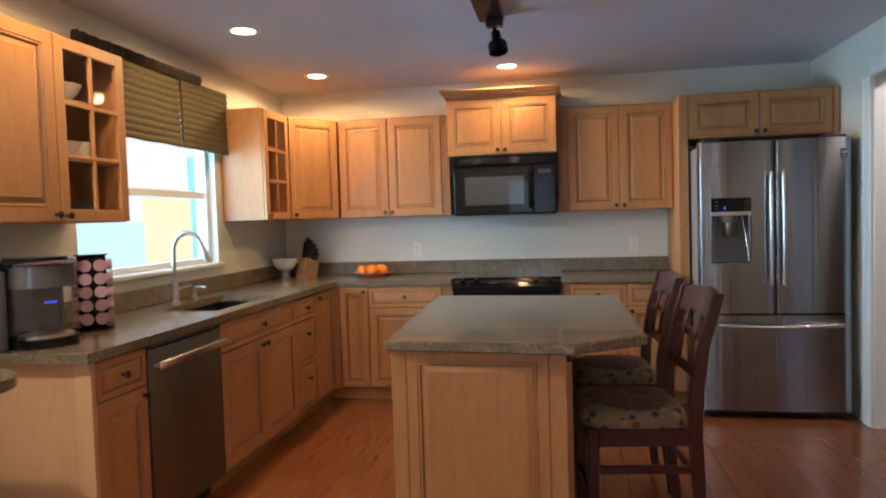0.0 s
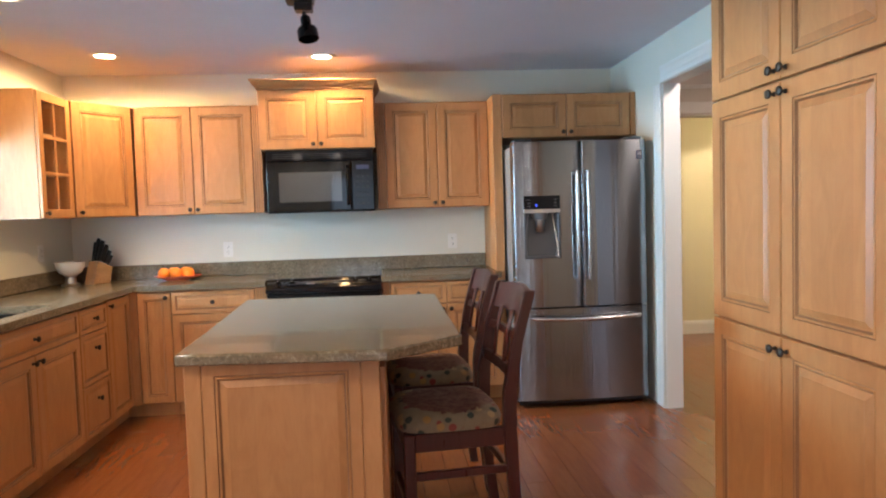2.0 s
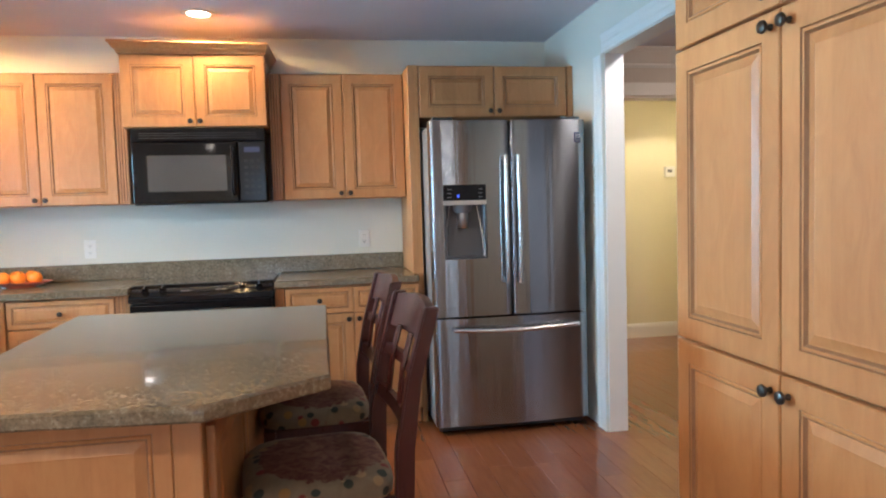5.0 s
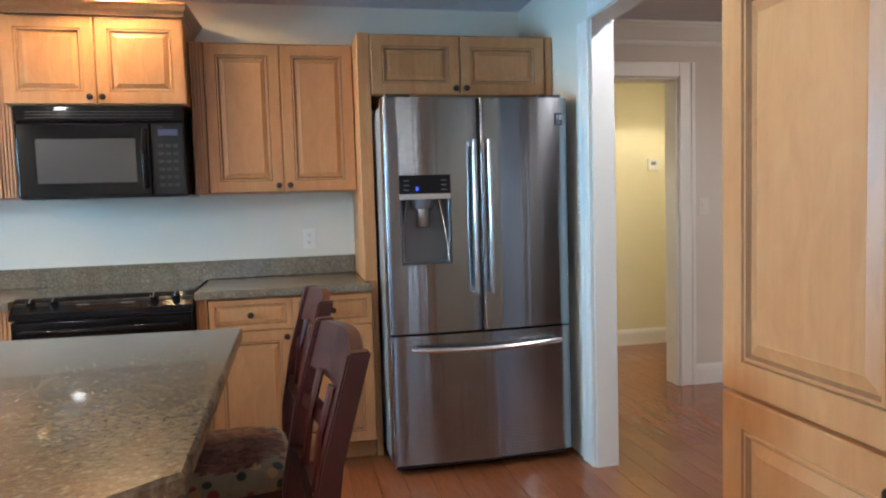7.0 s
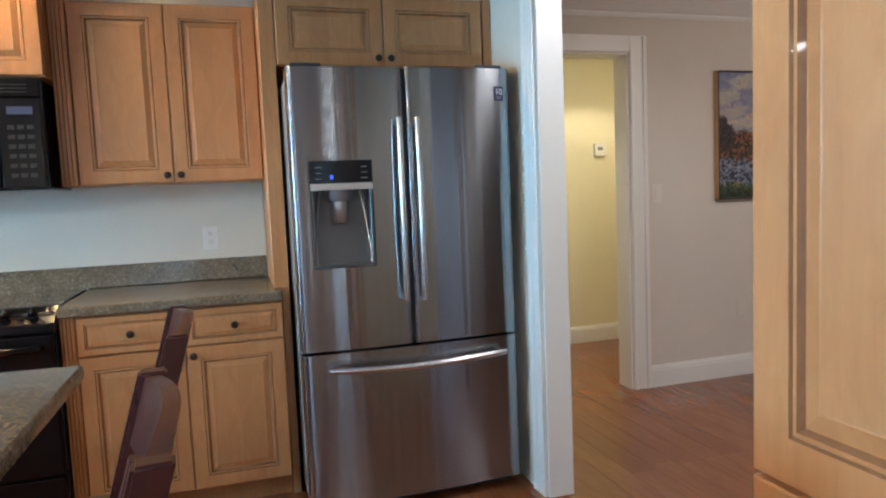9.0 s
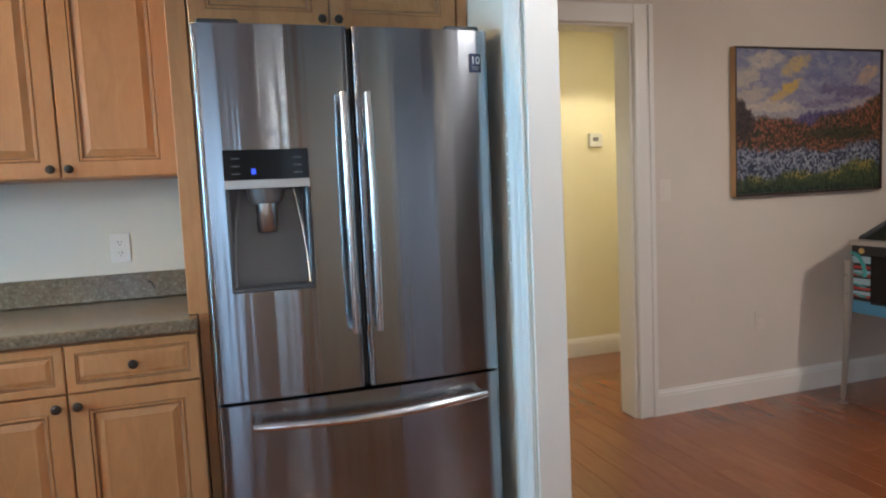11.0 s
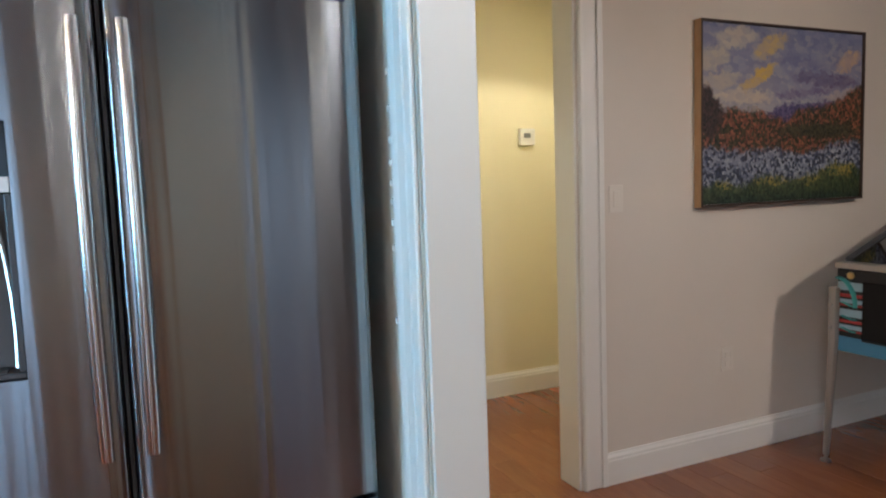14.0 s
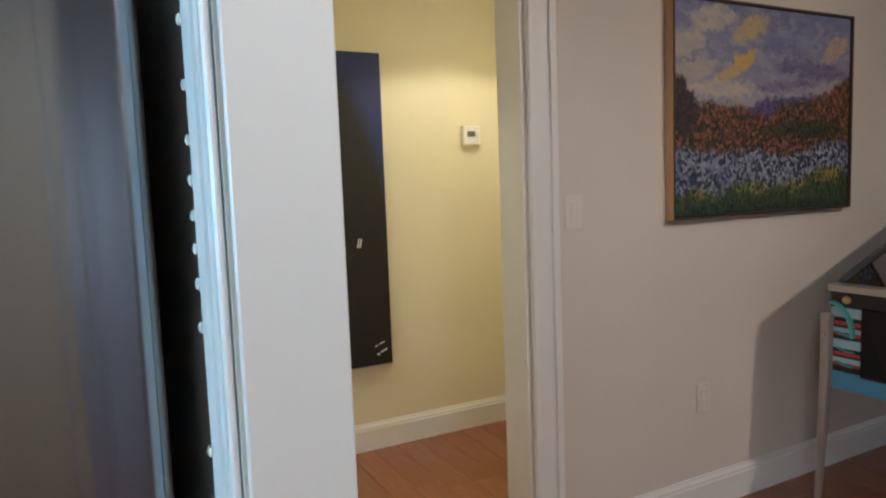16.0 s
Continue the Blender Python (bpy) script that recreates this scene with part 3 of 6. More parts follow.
part("side_casing", strip(PROFILE, OPEN_Z), TRIM, casing, m=pose(RIGHT - 0.002, OPEN_Y + 0.004, 0.0))
part("head_casing", strip(PROFILE, OPEN_Y - 3.17), TRIM, casing, m=pose(RIGHT - 0.002, OPEN_Y, OPEN_Z + 0.004) @ pose(0, 0, 0, 90, 0, 0))
part("jamb", bm_boxes([(RIGHT + 0.004, LIV - 0.002, OPEN_Y - 0.012, OPEN_Y - 0.002, 0, OPEN_Z)], 0.002), TRIM, casing)

for k, z in enumerate((1.53, 1.46, 1.40, 1.356, 1.317, 1.28, 1.24, 1.19, 1.045)):
    part("paint_drip", bm_lathe([(0, -0.006), (0.004, -0.004), (0.005, 0), (0.004, 0.005), (0, 0.007)], 8), TRIM, casing, m=pose(RIGHT - 0.013, OPEN_Y + 0.109, z) @ Matrix.Diagonal((1.3, 1.3, 1.2, 1)), smooth=True)
# door trim of the hall doorway
doorway = thing("door_1", pose(0, 0, 0), "open doorway to the hall with white casing", "doorway", kind="structure")
for side, x0, x1 in (("casing", DX1 + 0.004, DX1 + 0.118), ("casing", DX0 - 0.118, DX0 - 0.004)):
    c = part(side, bm_boxes([(x0, x1, LIVBACK - 0.016, LIVBACK - 0.002, 0, DZ + 0.1)], 0.003), TRIM, doorway)
    part("bead", bm_boxes([(x1 - 0.03 if x0 > DX1 else x0, x1 if x0 > DX1 else x0 + 0.03, LIVBACK - 0.026, LIVBACK - 0.0161, 0, DZ + 0.1)], 0.004), TRIM, c)
    part("bead", bm_boxes([(x0 + 0.004 if x0 > DX1 else x1 - 0.02, x0 + 0.02 if x0 > DX1 else x1 - 0.004, LIVBACK - 0.021, LIVBACK - 0.0161, 0, DZ + 0.02)], 0.002), TRIM, c)
part("head_casing", bm_boxes([(DX0 - 0.004, DX1 + 0.004, LIVBACK - 0.016, LIVBACK - 0.002, DZ + 0.004, DZ + 0.1)], 0.003), TRIM, doorway)
part("jamb", bm_boxes([(DX1 - 0.012, DX1 - 0.001, LIVBACK, LIVBACK + 0.143, 0, DZ - 0.012)], 0.002), TRIM, doorway)
part("jamb", bm_boxes([(DX0 + 0.001, DX0 + 0.012, LIVBACK, LIVBACK + 0.143, 0, DZ - 0.012)], 0.002), TRIM, doorway)
part("head_jamb", bm_boxes([(DX0 + 0.001, DX1 - 0.001, LIVBACK, LIVBACK + 0.143, DZ - 0.011, DZ - 0.001)], 0.002), TRIM, doorway)

BASE = [(0.0, 0.0), (0.016, 0.0), (0.016, 0.105), (0.013, 0.112), (0.013, 0.120), (0.006, 0.132), (0.004, 0.14), (0.0, 0.14)]
for name, path in (("baseboard_living", [(DX1 + 0.12, LIVBACK - 0.001), (EAST - 0.01, LIVBACK - 0.001)]), ("baseboard_hall", [(2.73, HALLBACK - 0.001), (4.885, HALLBACK - 0.001)]), ("baseboard_hall_end", [(4.899, HALLBACK - 0.02), (4.899, LIVBACK + 0.15)])):
    solid(name, bm_sweep(BASE, path), TRIM, "white moulded baseboard along the floor", "baseboard", kind="structure")
CROWN = [(0.0, 2.300), (0.010, 2.300), (0.014, 2.318), (0.012, 2.330), (0.022, 2.338), (0.040, 2.362), (0.070, 2.398), (0.080, 2.404), (0.084, 2.416), (0.098, 2.424), (0.098, 2.438), (0.0, 2.438)]
solid("crown_moulding", bm_sweep(CROWN, [(LIV + 0.01, LIVBACK - 0.001), (EAST - 0.01, LIVBACK - 0.001)]), TRIM, "white crown moulding under the living room ceiling", "trim", kind="structure")

# kitchen window: frame, two sashes, sill
window = thing("window_1", pose(LEFT, 0, 0), "white single-hung window over the sink", "window", kind="structure")
parts_of("window_frame", [(-0.13, -0.05, WY0, WY0 + 0.04, WZ0, WZ1), (-0.13, -0.05, WY1 - 0.04, WY1, WZ0, WZ1), (-0.13, -0.05, WY0 + 0.04, WY1 - 0.04, WZ0, WZ0 + 0.035), (-0.13, -0.05, WY0 + 0.04, WY1 - 0.04, WZ1 - 0.04, WZ1)], VINYL, window, 0.003)
part("meeting_rail", bm_boxes([(-0.115, -0.06, WY0 + 0.04, WY1 - 0.04, 1.54, 1.585)], 0.004), VINYL, window)
for z0, z1 in ((WZ0 + 0.035, 1.54), (1.585, WZ1 - 0.04)):
    pane = part("pane", bm_boxes([(-0.097, -0.092, WY0 + 0.04, WY1 - 0.04, z0, z1)]), GLASS, window)
    pane.visible_shadow = False
part("window_sill", bm_boxes([(-0.05, 0.035, WY0 - 0.04, WY1 + 0.03, WZ0 - 0.024, WZ0 - 0.001)], 0.006, 2), TRIM, window)

# neighbouring walls, well beyond the window; their daylight is put in as glow
view = thing("backdrop", pose(0, 0, 0), "neighbouring walls beyond the window with overexposed daylight as glow", "backdrop", kind="structure")
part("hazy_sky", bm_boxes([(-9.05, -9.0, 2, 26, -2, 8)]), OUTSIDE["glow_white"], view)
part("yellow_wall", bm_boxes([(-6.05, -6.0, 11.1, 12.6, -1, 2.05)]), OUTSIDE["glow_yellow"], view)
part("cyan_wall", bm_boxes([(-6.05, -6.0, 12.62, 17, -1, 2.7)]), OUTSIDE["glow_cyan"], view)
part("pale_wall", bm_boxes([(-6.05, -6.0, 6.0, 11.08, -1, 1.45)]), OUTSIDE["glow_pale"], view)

# glazed door behind the walk
glazed = thing("door_2", pose(0, 0, 0), "white glazed patio door behind the walk", "door", kind="structure")
parts_of("door_frame", [(GX0, GX0 + 0.06, SOUTH - 0.12, SOUTH - 0.04, 0, GZ), (GX1 - 0.06, GX1, SOUTH - 0.12, SOUTH - 0.04, 0, GZ), (GX0 + 0.06, GX1 - 0.06, SOUTH - 0.12, SOUTH - 0.04, GZ - 0.06, GZ)], VINYL, glazed, 0.004)


# wide window of the next room, added unseen behind the walk for fill light
wide = thing("window_2", pose(0, 0, 0), "unseen wide white window with tall panes, added behind the walk", "window", kind="structure")
parts_of("window_frame", [(3.25, 5.75, SOUTH - 0.10, SOUTH - 0.04, 0.35, 0.42), (3.25, 5.75, SOUTH - 0.10, SOUTH - 0.04, 2.18, 2.25)], VINYL, wide, 0.004)
parts_of("mullion", [(x - 0.035, x + 0.035, SOUTH - 0.10, SOUTH - 0.04, 0.42, 2.18) for x in (3.285, 3.80, 4.16, 4.84, 5.20, 5.715)], VINYL, wide, 0.004)


# ---- cabinets ----
def bm_panel(w, h, rings, thick=0.02):
    """A door leaf with its front in the plane y = 0 facing -y, centred on x, from z = 0 to h. rings: (inset, depth, material slot of the band up to it)."""
    bm = bmesh.new()

    def rect(inset, depth):
        return [bm.verts.new((x, depth, z)) for x, z in ((-w / 2 + inset, inset), (w / 2 - inset, inset), (w / 2 - inset, h - inset), (-w / 2 + inset, h - inset))]

    back = [bm.verts.new((x, thick, z)) for x, z in ((-w / 2, 0), (w / 2, 0), (w / 2, h), (-w / 2, h))]
    edge = rect(0, 0.003)
    for i in range(4):
        bm.faces.new((back[i], back[(i + 1) % 4], edge[(i + 1) % 4], edge[i]))
    bm.faces.new(back[::-1])
    last = edge
    for inset, depth, slot in [(0.003, 0.0, 0)] + rings:
        now = rect(inset, depth)
        for i in range(4):
            f = bm.faces.new((last[i], last[(i + 1) % 4], now[(i + 1) % 4], now[i]))
            f.material_index = slot
        last = now
    bm.faces.new(last)
    bmesh.ops.recalc_face_normals(bm, faces=bm.faces[:])
    return bm


def rings_for(stile):
    s = stile
    return [(s, 0.0, 0), (s + 0.003, 0.004, 1), (s + 0.006, 0.001, 0), (s + 0.011, 0.001, 0), (s + 0.014, 0.005, 1), (s + 0.017, 0.009, 1), (s + 0.019, 0.009, 0), (s + 0.042, 0.002, 0), (s + 0.045, 0.0025, 0)]


DRAWER_RINGS = [(0.026, 0.0, 0), (0.029, 0.004, 1), (0.032, 0.001, 0), (0.035, 0.006, 1), (0.038, 0.006, 0), (0.050, 0.001, 0)]
KNOB_PROFILE = [(0.0, -0.001), (0.008, -0.001), (0.0075, 0.004), (0.005, 0.008), (0.005, 0.014), (0.0135, 0.018), (0.0155, 0.022), (0.014, 0.027), (0.008, 0.030), (0.0, 0.031)]
knob_mesh = mesh_of("knob", bm_lathe(KNOB_PROFILE, 14), BRONZE, True)


def knob(parent, x, z):
    ob = new("knob", knob_mesh)
    ob.parent = parent
    ob.matrix_basis = pose(x, 0, z, 90, 0, 0)
    return tagged(ob, "dark bronze round knob")


def leaf(parent, x, z0, w, h, kind="door", knob_at=None, stile=0.052, y=0.0):
    """A raised-panel door or drawer front; knob_at: (x from its middle, z from its foot)."""
    rings = DRAWER_RINGS if kind == "drawer_front" else rings_for(stile)
    ob = part(kind, bm_panel(w, h, rings), [MAPLE, GLAZE], parent, m=pose(x, y, z0))
    if knob_at:
        knob(ob, *knob_at)
    return ob


def carcass(parent, w, depth, z0, z1, toe=0.0, mat=None):
    if toe:
        part("toe_kick", bm_boxes([(-w / 2 + 0.001, w / 2 - 0.001, 0.085, depth, z0, z0 + toe - 0.001)]), mat or MAPLE, parent)
    return part("body", bm_boxes([(-w / 2 + 0.001, w / 2 - 0.001, 0.022, depth, z0 + toe, z1)], 0.001), mat or MAPLE, parent)



def unit(name, m, label, group=""):
    return thing(name, m, label, "cabinet", group)


def fluted(name, m, w, z0, z1, depth, label):
    ob = thing(name, m, label, "cabinet filler")
    n = 3
    boxes = [(-w / 2, w / 2, 0.014, depth, z0, z1)]
    part("body", bm_boxes(boxes), MAPLE, ob)
    for i in range(n + 1):
        x = -w / 2 + w * (i + 0.5) / (n + 1)
        part("flute", bm_boxes([(x - w / 11, x + w / 11, 0.004, 0.0138, z0 + 0.001, z1 - 0.001)], 0.003, 2), MAPLE, ob)
        if i < n:
            x += w / (n + 1) / 2
            part("groove", bm_boxes([(x - w / 40, x + w / 40, 0.0115, 0.0139, z0 + 0.004, z1 - 0.004)]), GLAZE, ob)
    return ob


GAP = 0.003
B_FACE, L_FACE = 5.325, -0.636          # door fronts of the back run and of the left run
B_DEPTH = BACK - B_FACE - 0.002
L_DEPTH = L_FACE - LEFT - 0.002
CT0, CT1 = 0.876, 0.914                 # underside and top of the counters
TOE = 0.10


def on_back(x0, x1, y=B_FACE):
    return pose((x0 + x1) / 2, y, 0), x1 - x0


def on_left(y0, y1, x=L_FACE):
    return pose(x, (y0 + y1) / 2, 0, 0, 0, 90), y1 - y0


def base_unit(m, w, depth, layout, label, top=None):
    """layout: 'dd' one drawer over one door, '22' two drawers over two doors, '12' one wide drawer over two doors, '3' three drawers, '1' one door; knob side as a sign."""
    ob = unit("base_cabinet", m, label, "base cabinets")
    carcass(ob, w, depth, 0, top or CT0 - 0.002, TOE)
    if top:
        part("face_frame", bm_boxes([(-w / 2 + 0.001, w / 2 - 0.001, 0.022, 0.04, top + 0.001, CT0 - 0.002)]), MAPLE, ob)
    kind, side = layout
    lo, hi = TOE + 0.01, CT0 - 0.012
    dr = 0.15
    if kind == "1":
        leaf(ob, 0, lo, w - 2 * GAP, hi - lo, knob_at=(side * (w / 2 - 0.03), hi - lo - 0.035), stile=0.045)
    elif kind == "dd":
        leaf(ob, 0, hi - dr, w - 2 * GAP, dr, "drawer_front", (0, dr / 2))
        leaf(ob, 0, lo, w - 2 * GAP, hi - dr - 0.006 - lo, knob_at=(side * (w / 2 - 0.03), hi - dr - lo - 0.04))
    elif kind == "22":
        for s in (-1, 1):
            leaf(ob, s * w / 4, hi - dr, w / 2 - 2 * GAP, dr, "drawer_front", (0, dr / 2))
            leaf(ob, s * w / 4, lo, w / 2 - 2 * GAP, hi - dr - 0.006 - lo, knob_at=(-s * (w / 4 - 0.03), hi - dr - lo - 0.04))
    elif kind == "12":
        leaf(ob, 0, hi - dr, w - 2 * GAP, dr, "drawer_front", (0, dr / 2))
        for s in (-1, 1):
            leaf(ob, s * w / 4, lo, w / 2 - 2 * GAP, hi - dr - 0.006 - lo, knob_at=(-s * (w / 4 - 0.03), hi - dr - lo - 0.04))
    elif kind == "3":
        z = hi
        for h in (0.15, 0.30, 0.32):
            h = min(h, z - lo)
            leaf(ob, 0, z - h, w - 2 * GAP, h - 0.006, "drawer_front", (0, h / 2 if h < 0.2 else h - 0.10))
            z -= h
    return ob


# back run
m, w = on_back(-0.60, -0.375)
base_unit(m, w, B_DEPTH, ("1", 1), "maple base cabinet with one narrow raised-panel door")
m, w = on_back(-0.373, 0.185)
base_unit(m, w, B_DEPTH, ("dd", 1), "maple base cabinet with a drawer over a door")
m, w = on_back(1.108, 1.897)
base_unit(m, w, B_DEPTH, ("22", 0), "maple base cabinet with two drawers over two doors")
for x0, x1 in ((0.187, 0.262), (1.052, 1.106)):
    m, w = on_back(x0, x1)
    fluted("base_filler", m, w, TOE, CT0 - 0.003, 0.5, "fluted maple filler beside the black range")
solid("corner_filler", bm_prism([(-0.661, 5.302), (-0.637, 5.302), (-0.602, 5.327), (-0.602, 5.36), (-0.661, 5.36)], TOE, CT0 - 0.003), MAPLE, "plain maple filler post in the inner corner", "cabinet filler")
solid("corner_toe_kick", bm_prism([(-0.80, 5.301), (-0.722, 5.301), (-0.722, 5.411), (-0.601, 5.411), (-0.601, 5.50), (-0.80, 5.50)], 0, TOE - 0.001), MAPLE, "maple toe kick in the inner corner", "toe kick")
# left run
m, w = on_left(2.655, 2.965)
base_unit(m, w, L_DEPTH, ("dd", 1), "maple base cabinet with a drawer over a door beside the dishwasher")
m, w = on_left(3.58, 4.55)
base_unit(m, w, L_DEPTH, ("12", 0), "wide maple sink cabinet with two doors under one false drawer", 0.66)
m, w = on_left(4.553, 4.935)
base_unit(m, w, L_DEPTH, ("3", 0), "maple base cabinet with three stacked drawers")
m, w = on_left(4.938, 5.30)
base_unit(m, w, L_DEPTH, ("1", -1), "maple corner base cabinet with one raised-panel door")
end = unit("end_panel", pose(0, 0, 0), "pale plain maple end panel under the counter")
part("panel", bm_boxes([(LEFT + 0.003, L_FACE + 0.002, 2.628, 2.652, 0.0, CT0 - 0.002)], 0.002), MAPLE_PALE, end)
part("corner_stile", bm_boxes([(L_FACE - 0.06, L_FACE + 0.006, 2.620, 2.6278, 0.0, CT0 - 0.002)], 0.002), MAPLE_PALE, end)

# uppers on the back wall
U_FACE, U0, U1 = 5.61, 1.385, 2.155
U_DEPTH = BACK - U_FACE - 0.002


def upper_pair(x0, x1, z0, z1, y, depth, label, split=None):
    m, w = on_back(x0, x1, y)
    ob = unit("wall_cabinet", m, label, "wall cabinets")
    carcass(ob, w, depth, z0, z1)
    mid = 0 if split is None else split - (x0 + x1) / 2
    for a, b, s in ((-w / 2, mid, 1), (mid, w / 2, -1)):
        leaf(ob, (a + b) / 2, z0 + 0.004, b - a - 2 * GAP, z1 - z0 - 0.012, knob_at=(s * ((b - a) / 2 - 0.028), 0.03), stile=0.055)
    return ob


upper_pair(-0.66, 0.162, U0, U1, U_FACE, U_DEPTH, "maple wall cabinet with two raised-panel doors", -0.262)
upper_pair(1.113, 1.868, U0, U1, U_FACE, U_DEPTH, "maple wall cabinet with two raised-panel doors near the fridge")
H_FACE = 5.505
hood = upper_pair(0.228, 1.042, 1.822, 2.245, H_FACE, BACK - H_FACE - 0.002, "raised maple cabinet with crown top above the microwave")
crown = [(0.0, 2.243), (0.006, 2.243), (0.010, 2.258), (0.022, 2.268), (0.034, 2.290), (0.040, 2.294), (0.040, 2.306), (0.0, 2.306)]
hood_c = bm_sweep(crown, [(0.228, BACK - 0.003), (0.228, H_FACE), (1.042, H_FACE), (1.042, BACK - 0.003)])
part("crown", hood_c, MAPLE, hood, m=hood.matrix_basis.inverted())
part("top_board", bm_boxes([(-0.405, 0.405, 0.002, BACK - H_FACE - 0.004, 2.2455, 2.300)]), MAPLE, hood)
for x0, x1 in ((0.164, 0.226), (1.046, 1.111)):
    m, w = on_back(x0, x1, U_FACE - 0.004)
    fluted("wall_filler", m, w, U0, U1, 0.3, "fluted maple filler beside the microwave")
F_FACE = 5.385
upper_pair(1.937, 2.862, 1.855, 2.163, F_FACE, BACK - F_FACE - 0.002, "short deep maple cabinet above the fridge")
tall = unit("fridge_side_panel", pose(0, 0, 0), "tall maple panel between counter and fridge")
part("upper_panel", bm_boxes([(1.871, 1.934, F_FACE + 0.004, BACK - 0.002, CT1 + 0.002, 2.163)], 0.002), MAPLE, tall)
part("lower_panel", bm_boxes([(1.901, 1.934, F_FACE + 0.004, BACK - 0.002, 0, CT1 + 0.001)], 0.002), MAPLE, tall)
solid("cabinet_filler", bm_boxes([(2.865, RIGHT - 0.003, F_FACE + 0.003, BACK - 0.002, 1.855, 2.163)], 0.003), MAPLE, "plain maple filler strip between cabinet and wall", "cabinet filler")


# corner cabinet with its door across the corner
def corner_cabinet():
    ax, ay, bx, by = -0.928, 5.262, -0.664, 5.606
    ob = unit("wall_cabinet", pose(0, 0, 0), "maple corner wall cabinet with an angled door", "wall cabinets")
    d = Vector((bx - ax, by - ay))
    n = Vector((-d.y, d.x)).normalized() * 0.022
    part("body", bm_prism([(ax + n.x, ay + n.y), (bx + n.x, by + n.y), (bx, BACK - 0.003), (LEFT + 0.003, BACK - 0.003), (LEFT + 0.003, ay)], U0, U1), MAPLE, ob)
    door = leaf(ob, 0, 0, d.length - 0.012, U1 - U0 - 0.012, knob_at=(-(d.length / 2 - 0.035), 0.03), stile=0.055)
    door.matrix_basis = pose((ax + bx) / 2, (ay + by) / 2, U0 + 0.004, 0, 0, math.degrees(math.atan2(d.y, d.x)))


corner_cabinet()


def glass_cabinet(y0, y1, label, solid_from=None):
    """A wall cabinet on the left wall; its last stretch y0..y1 has a door of six panes."""
    a = solid_from if solid_from is not None else y0
    m, w = on_left(a, y1, -0.93)
    ob = unit("wall_cabinet", m, label, "wall cabinets")
    depth = -0.93 - LEFT - 0.003
    lo, hi = -w / 2, w / 2
    g0, g1 = y0 - (a + y1) / 2, hi
    parts_of("side", [(g0, g0 + 0.018, 0.022, depth, U0, U1), (g1 - 0.018, g1, 0.022, depth, U0, U1)], MAPLE, ob)
    parts_of("deck", [(g0 + 0.018, g1 - 0.018, 0.022, depth, U0, U0 + 0.018), (g0 + 0.018, g1 - 0.018, 0.022, depth, U1 - 0.018, U1)], MAPLE, ob)
    part("back", bm_boxes([(g0 + 0.018, g1 - 0.018, depth - 0.01, depth, U0 + 0.018, U1 - 0.018)]), SHADED_INSIDE, ob)
    if solid_from is not None:
        part("body", bm_boxes([(lo, g0 - 0.001, 0.022, depth, U0, U1)]), MAPLE, ob)
    for z in (U0 + 0.262, U0 + 0.512):
        part("shelf", bm_boxes([(g0 + 0.018, g1 - 0.018, 0.05, depth - 0.01, z, z + 0.012)]), SHADED_INSIDE, ob)
    if solid_from is not None:
        leaf(ob, (lo + g0) / 2, U0 + 0.004, g0 - lo - 2 * GAP, U1 - U0 - 0.012, knob_at=((g0 - lo) / 2 - 0.03, 0.03), stile=0.055)
    cx, dw, dh, s = (g0 + g1) / 2, g1 - g0 - 2 * GAP, U1 - U0 - 0.012, 0.052
    fr = [(-dw / 2, -dw / 2 + s, 0, 0.02, 0, dh), (dw / 2 - s, dw / 2, 0, 0.02, 0, dh), (-dw / 2 + s, dw / 2 - s, 0, 0.02, 0, s), (-dw / 2 + s, dw / 2 - s, 0, 0.02, dh - s, dh)]
    door = part("door", bm_boxes(fr, 0.002), MAPLE, ob, "maple door with six glass panes", m=pose(cx, 0, U0 + 0.004))
    part("muntin", bm_boxes([(-0.009, 0.009, 0.002, 0.018, s, dh - s)], 0.003), MAPLE, door)
    step = (dh - 2 * s) / 3
    for k in (1, 2):
        part("muntin", bm_boxes([(-dw / 2 + s, dw / 2 - s, 0.001, 0.0178, s + k * step - 0.009, s + k * step + 0.009)], 0.003), MAPLE, door)
    for i in (0, 1):
        for k in range(3):
            p = part("pane", bm_boxes([(-dw / 2 + s if i == 0 else 0.0095, -0.0095 if i == 0 else dw / 2 - s, 0.0085, 0.0115, s + k * step + 0.0095, s + (k + 1) * step - 0.0095)]), GLASS, door)
            p.visible_shadow = False
    knob(door, -dw / 2 + 0.026, 0.026)
    return ob


glass_cabinet(2.890, 3.335, "maple wall cabinet with a glazed door showing dishes", 2.49)
glass_cabinet(4.845, 5.258, "maple wall cabinet with a glazed door beside the window")

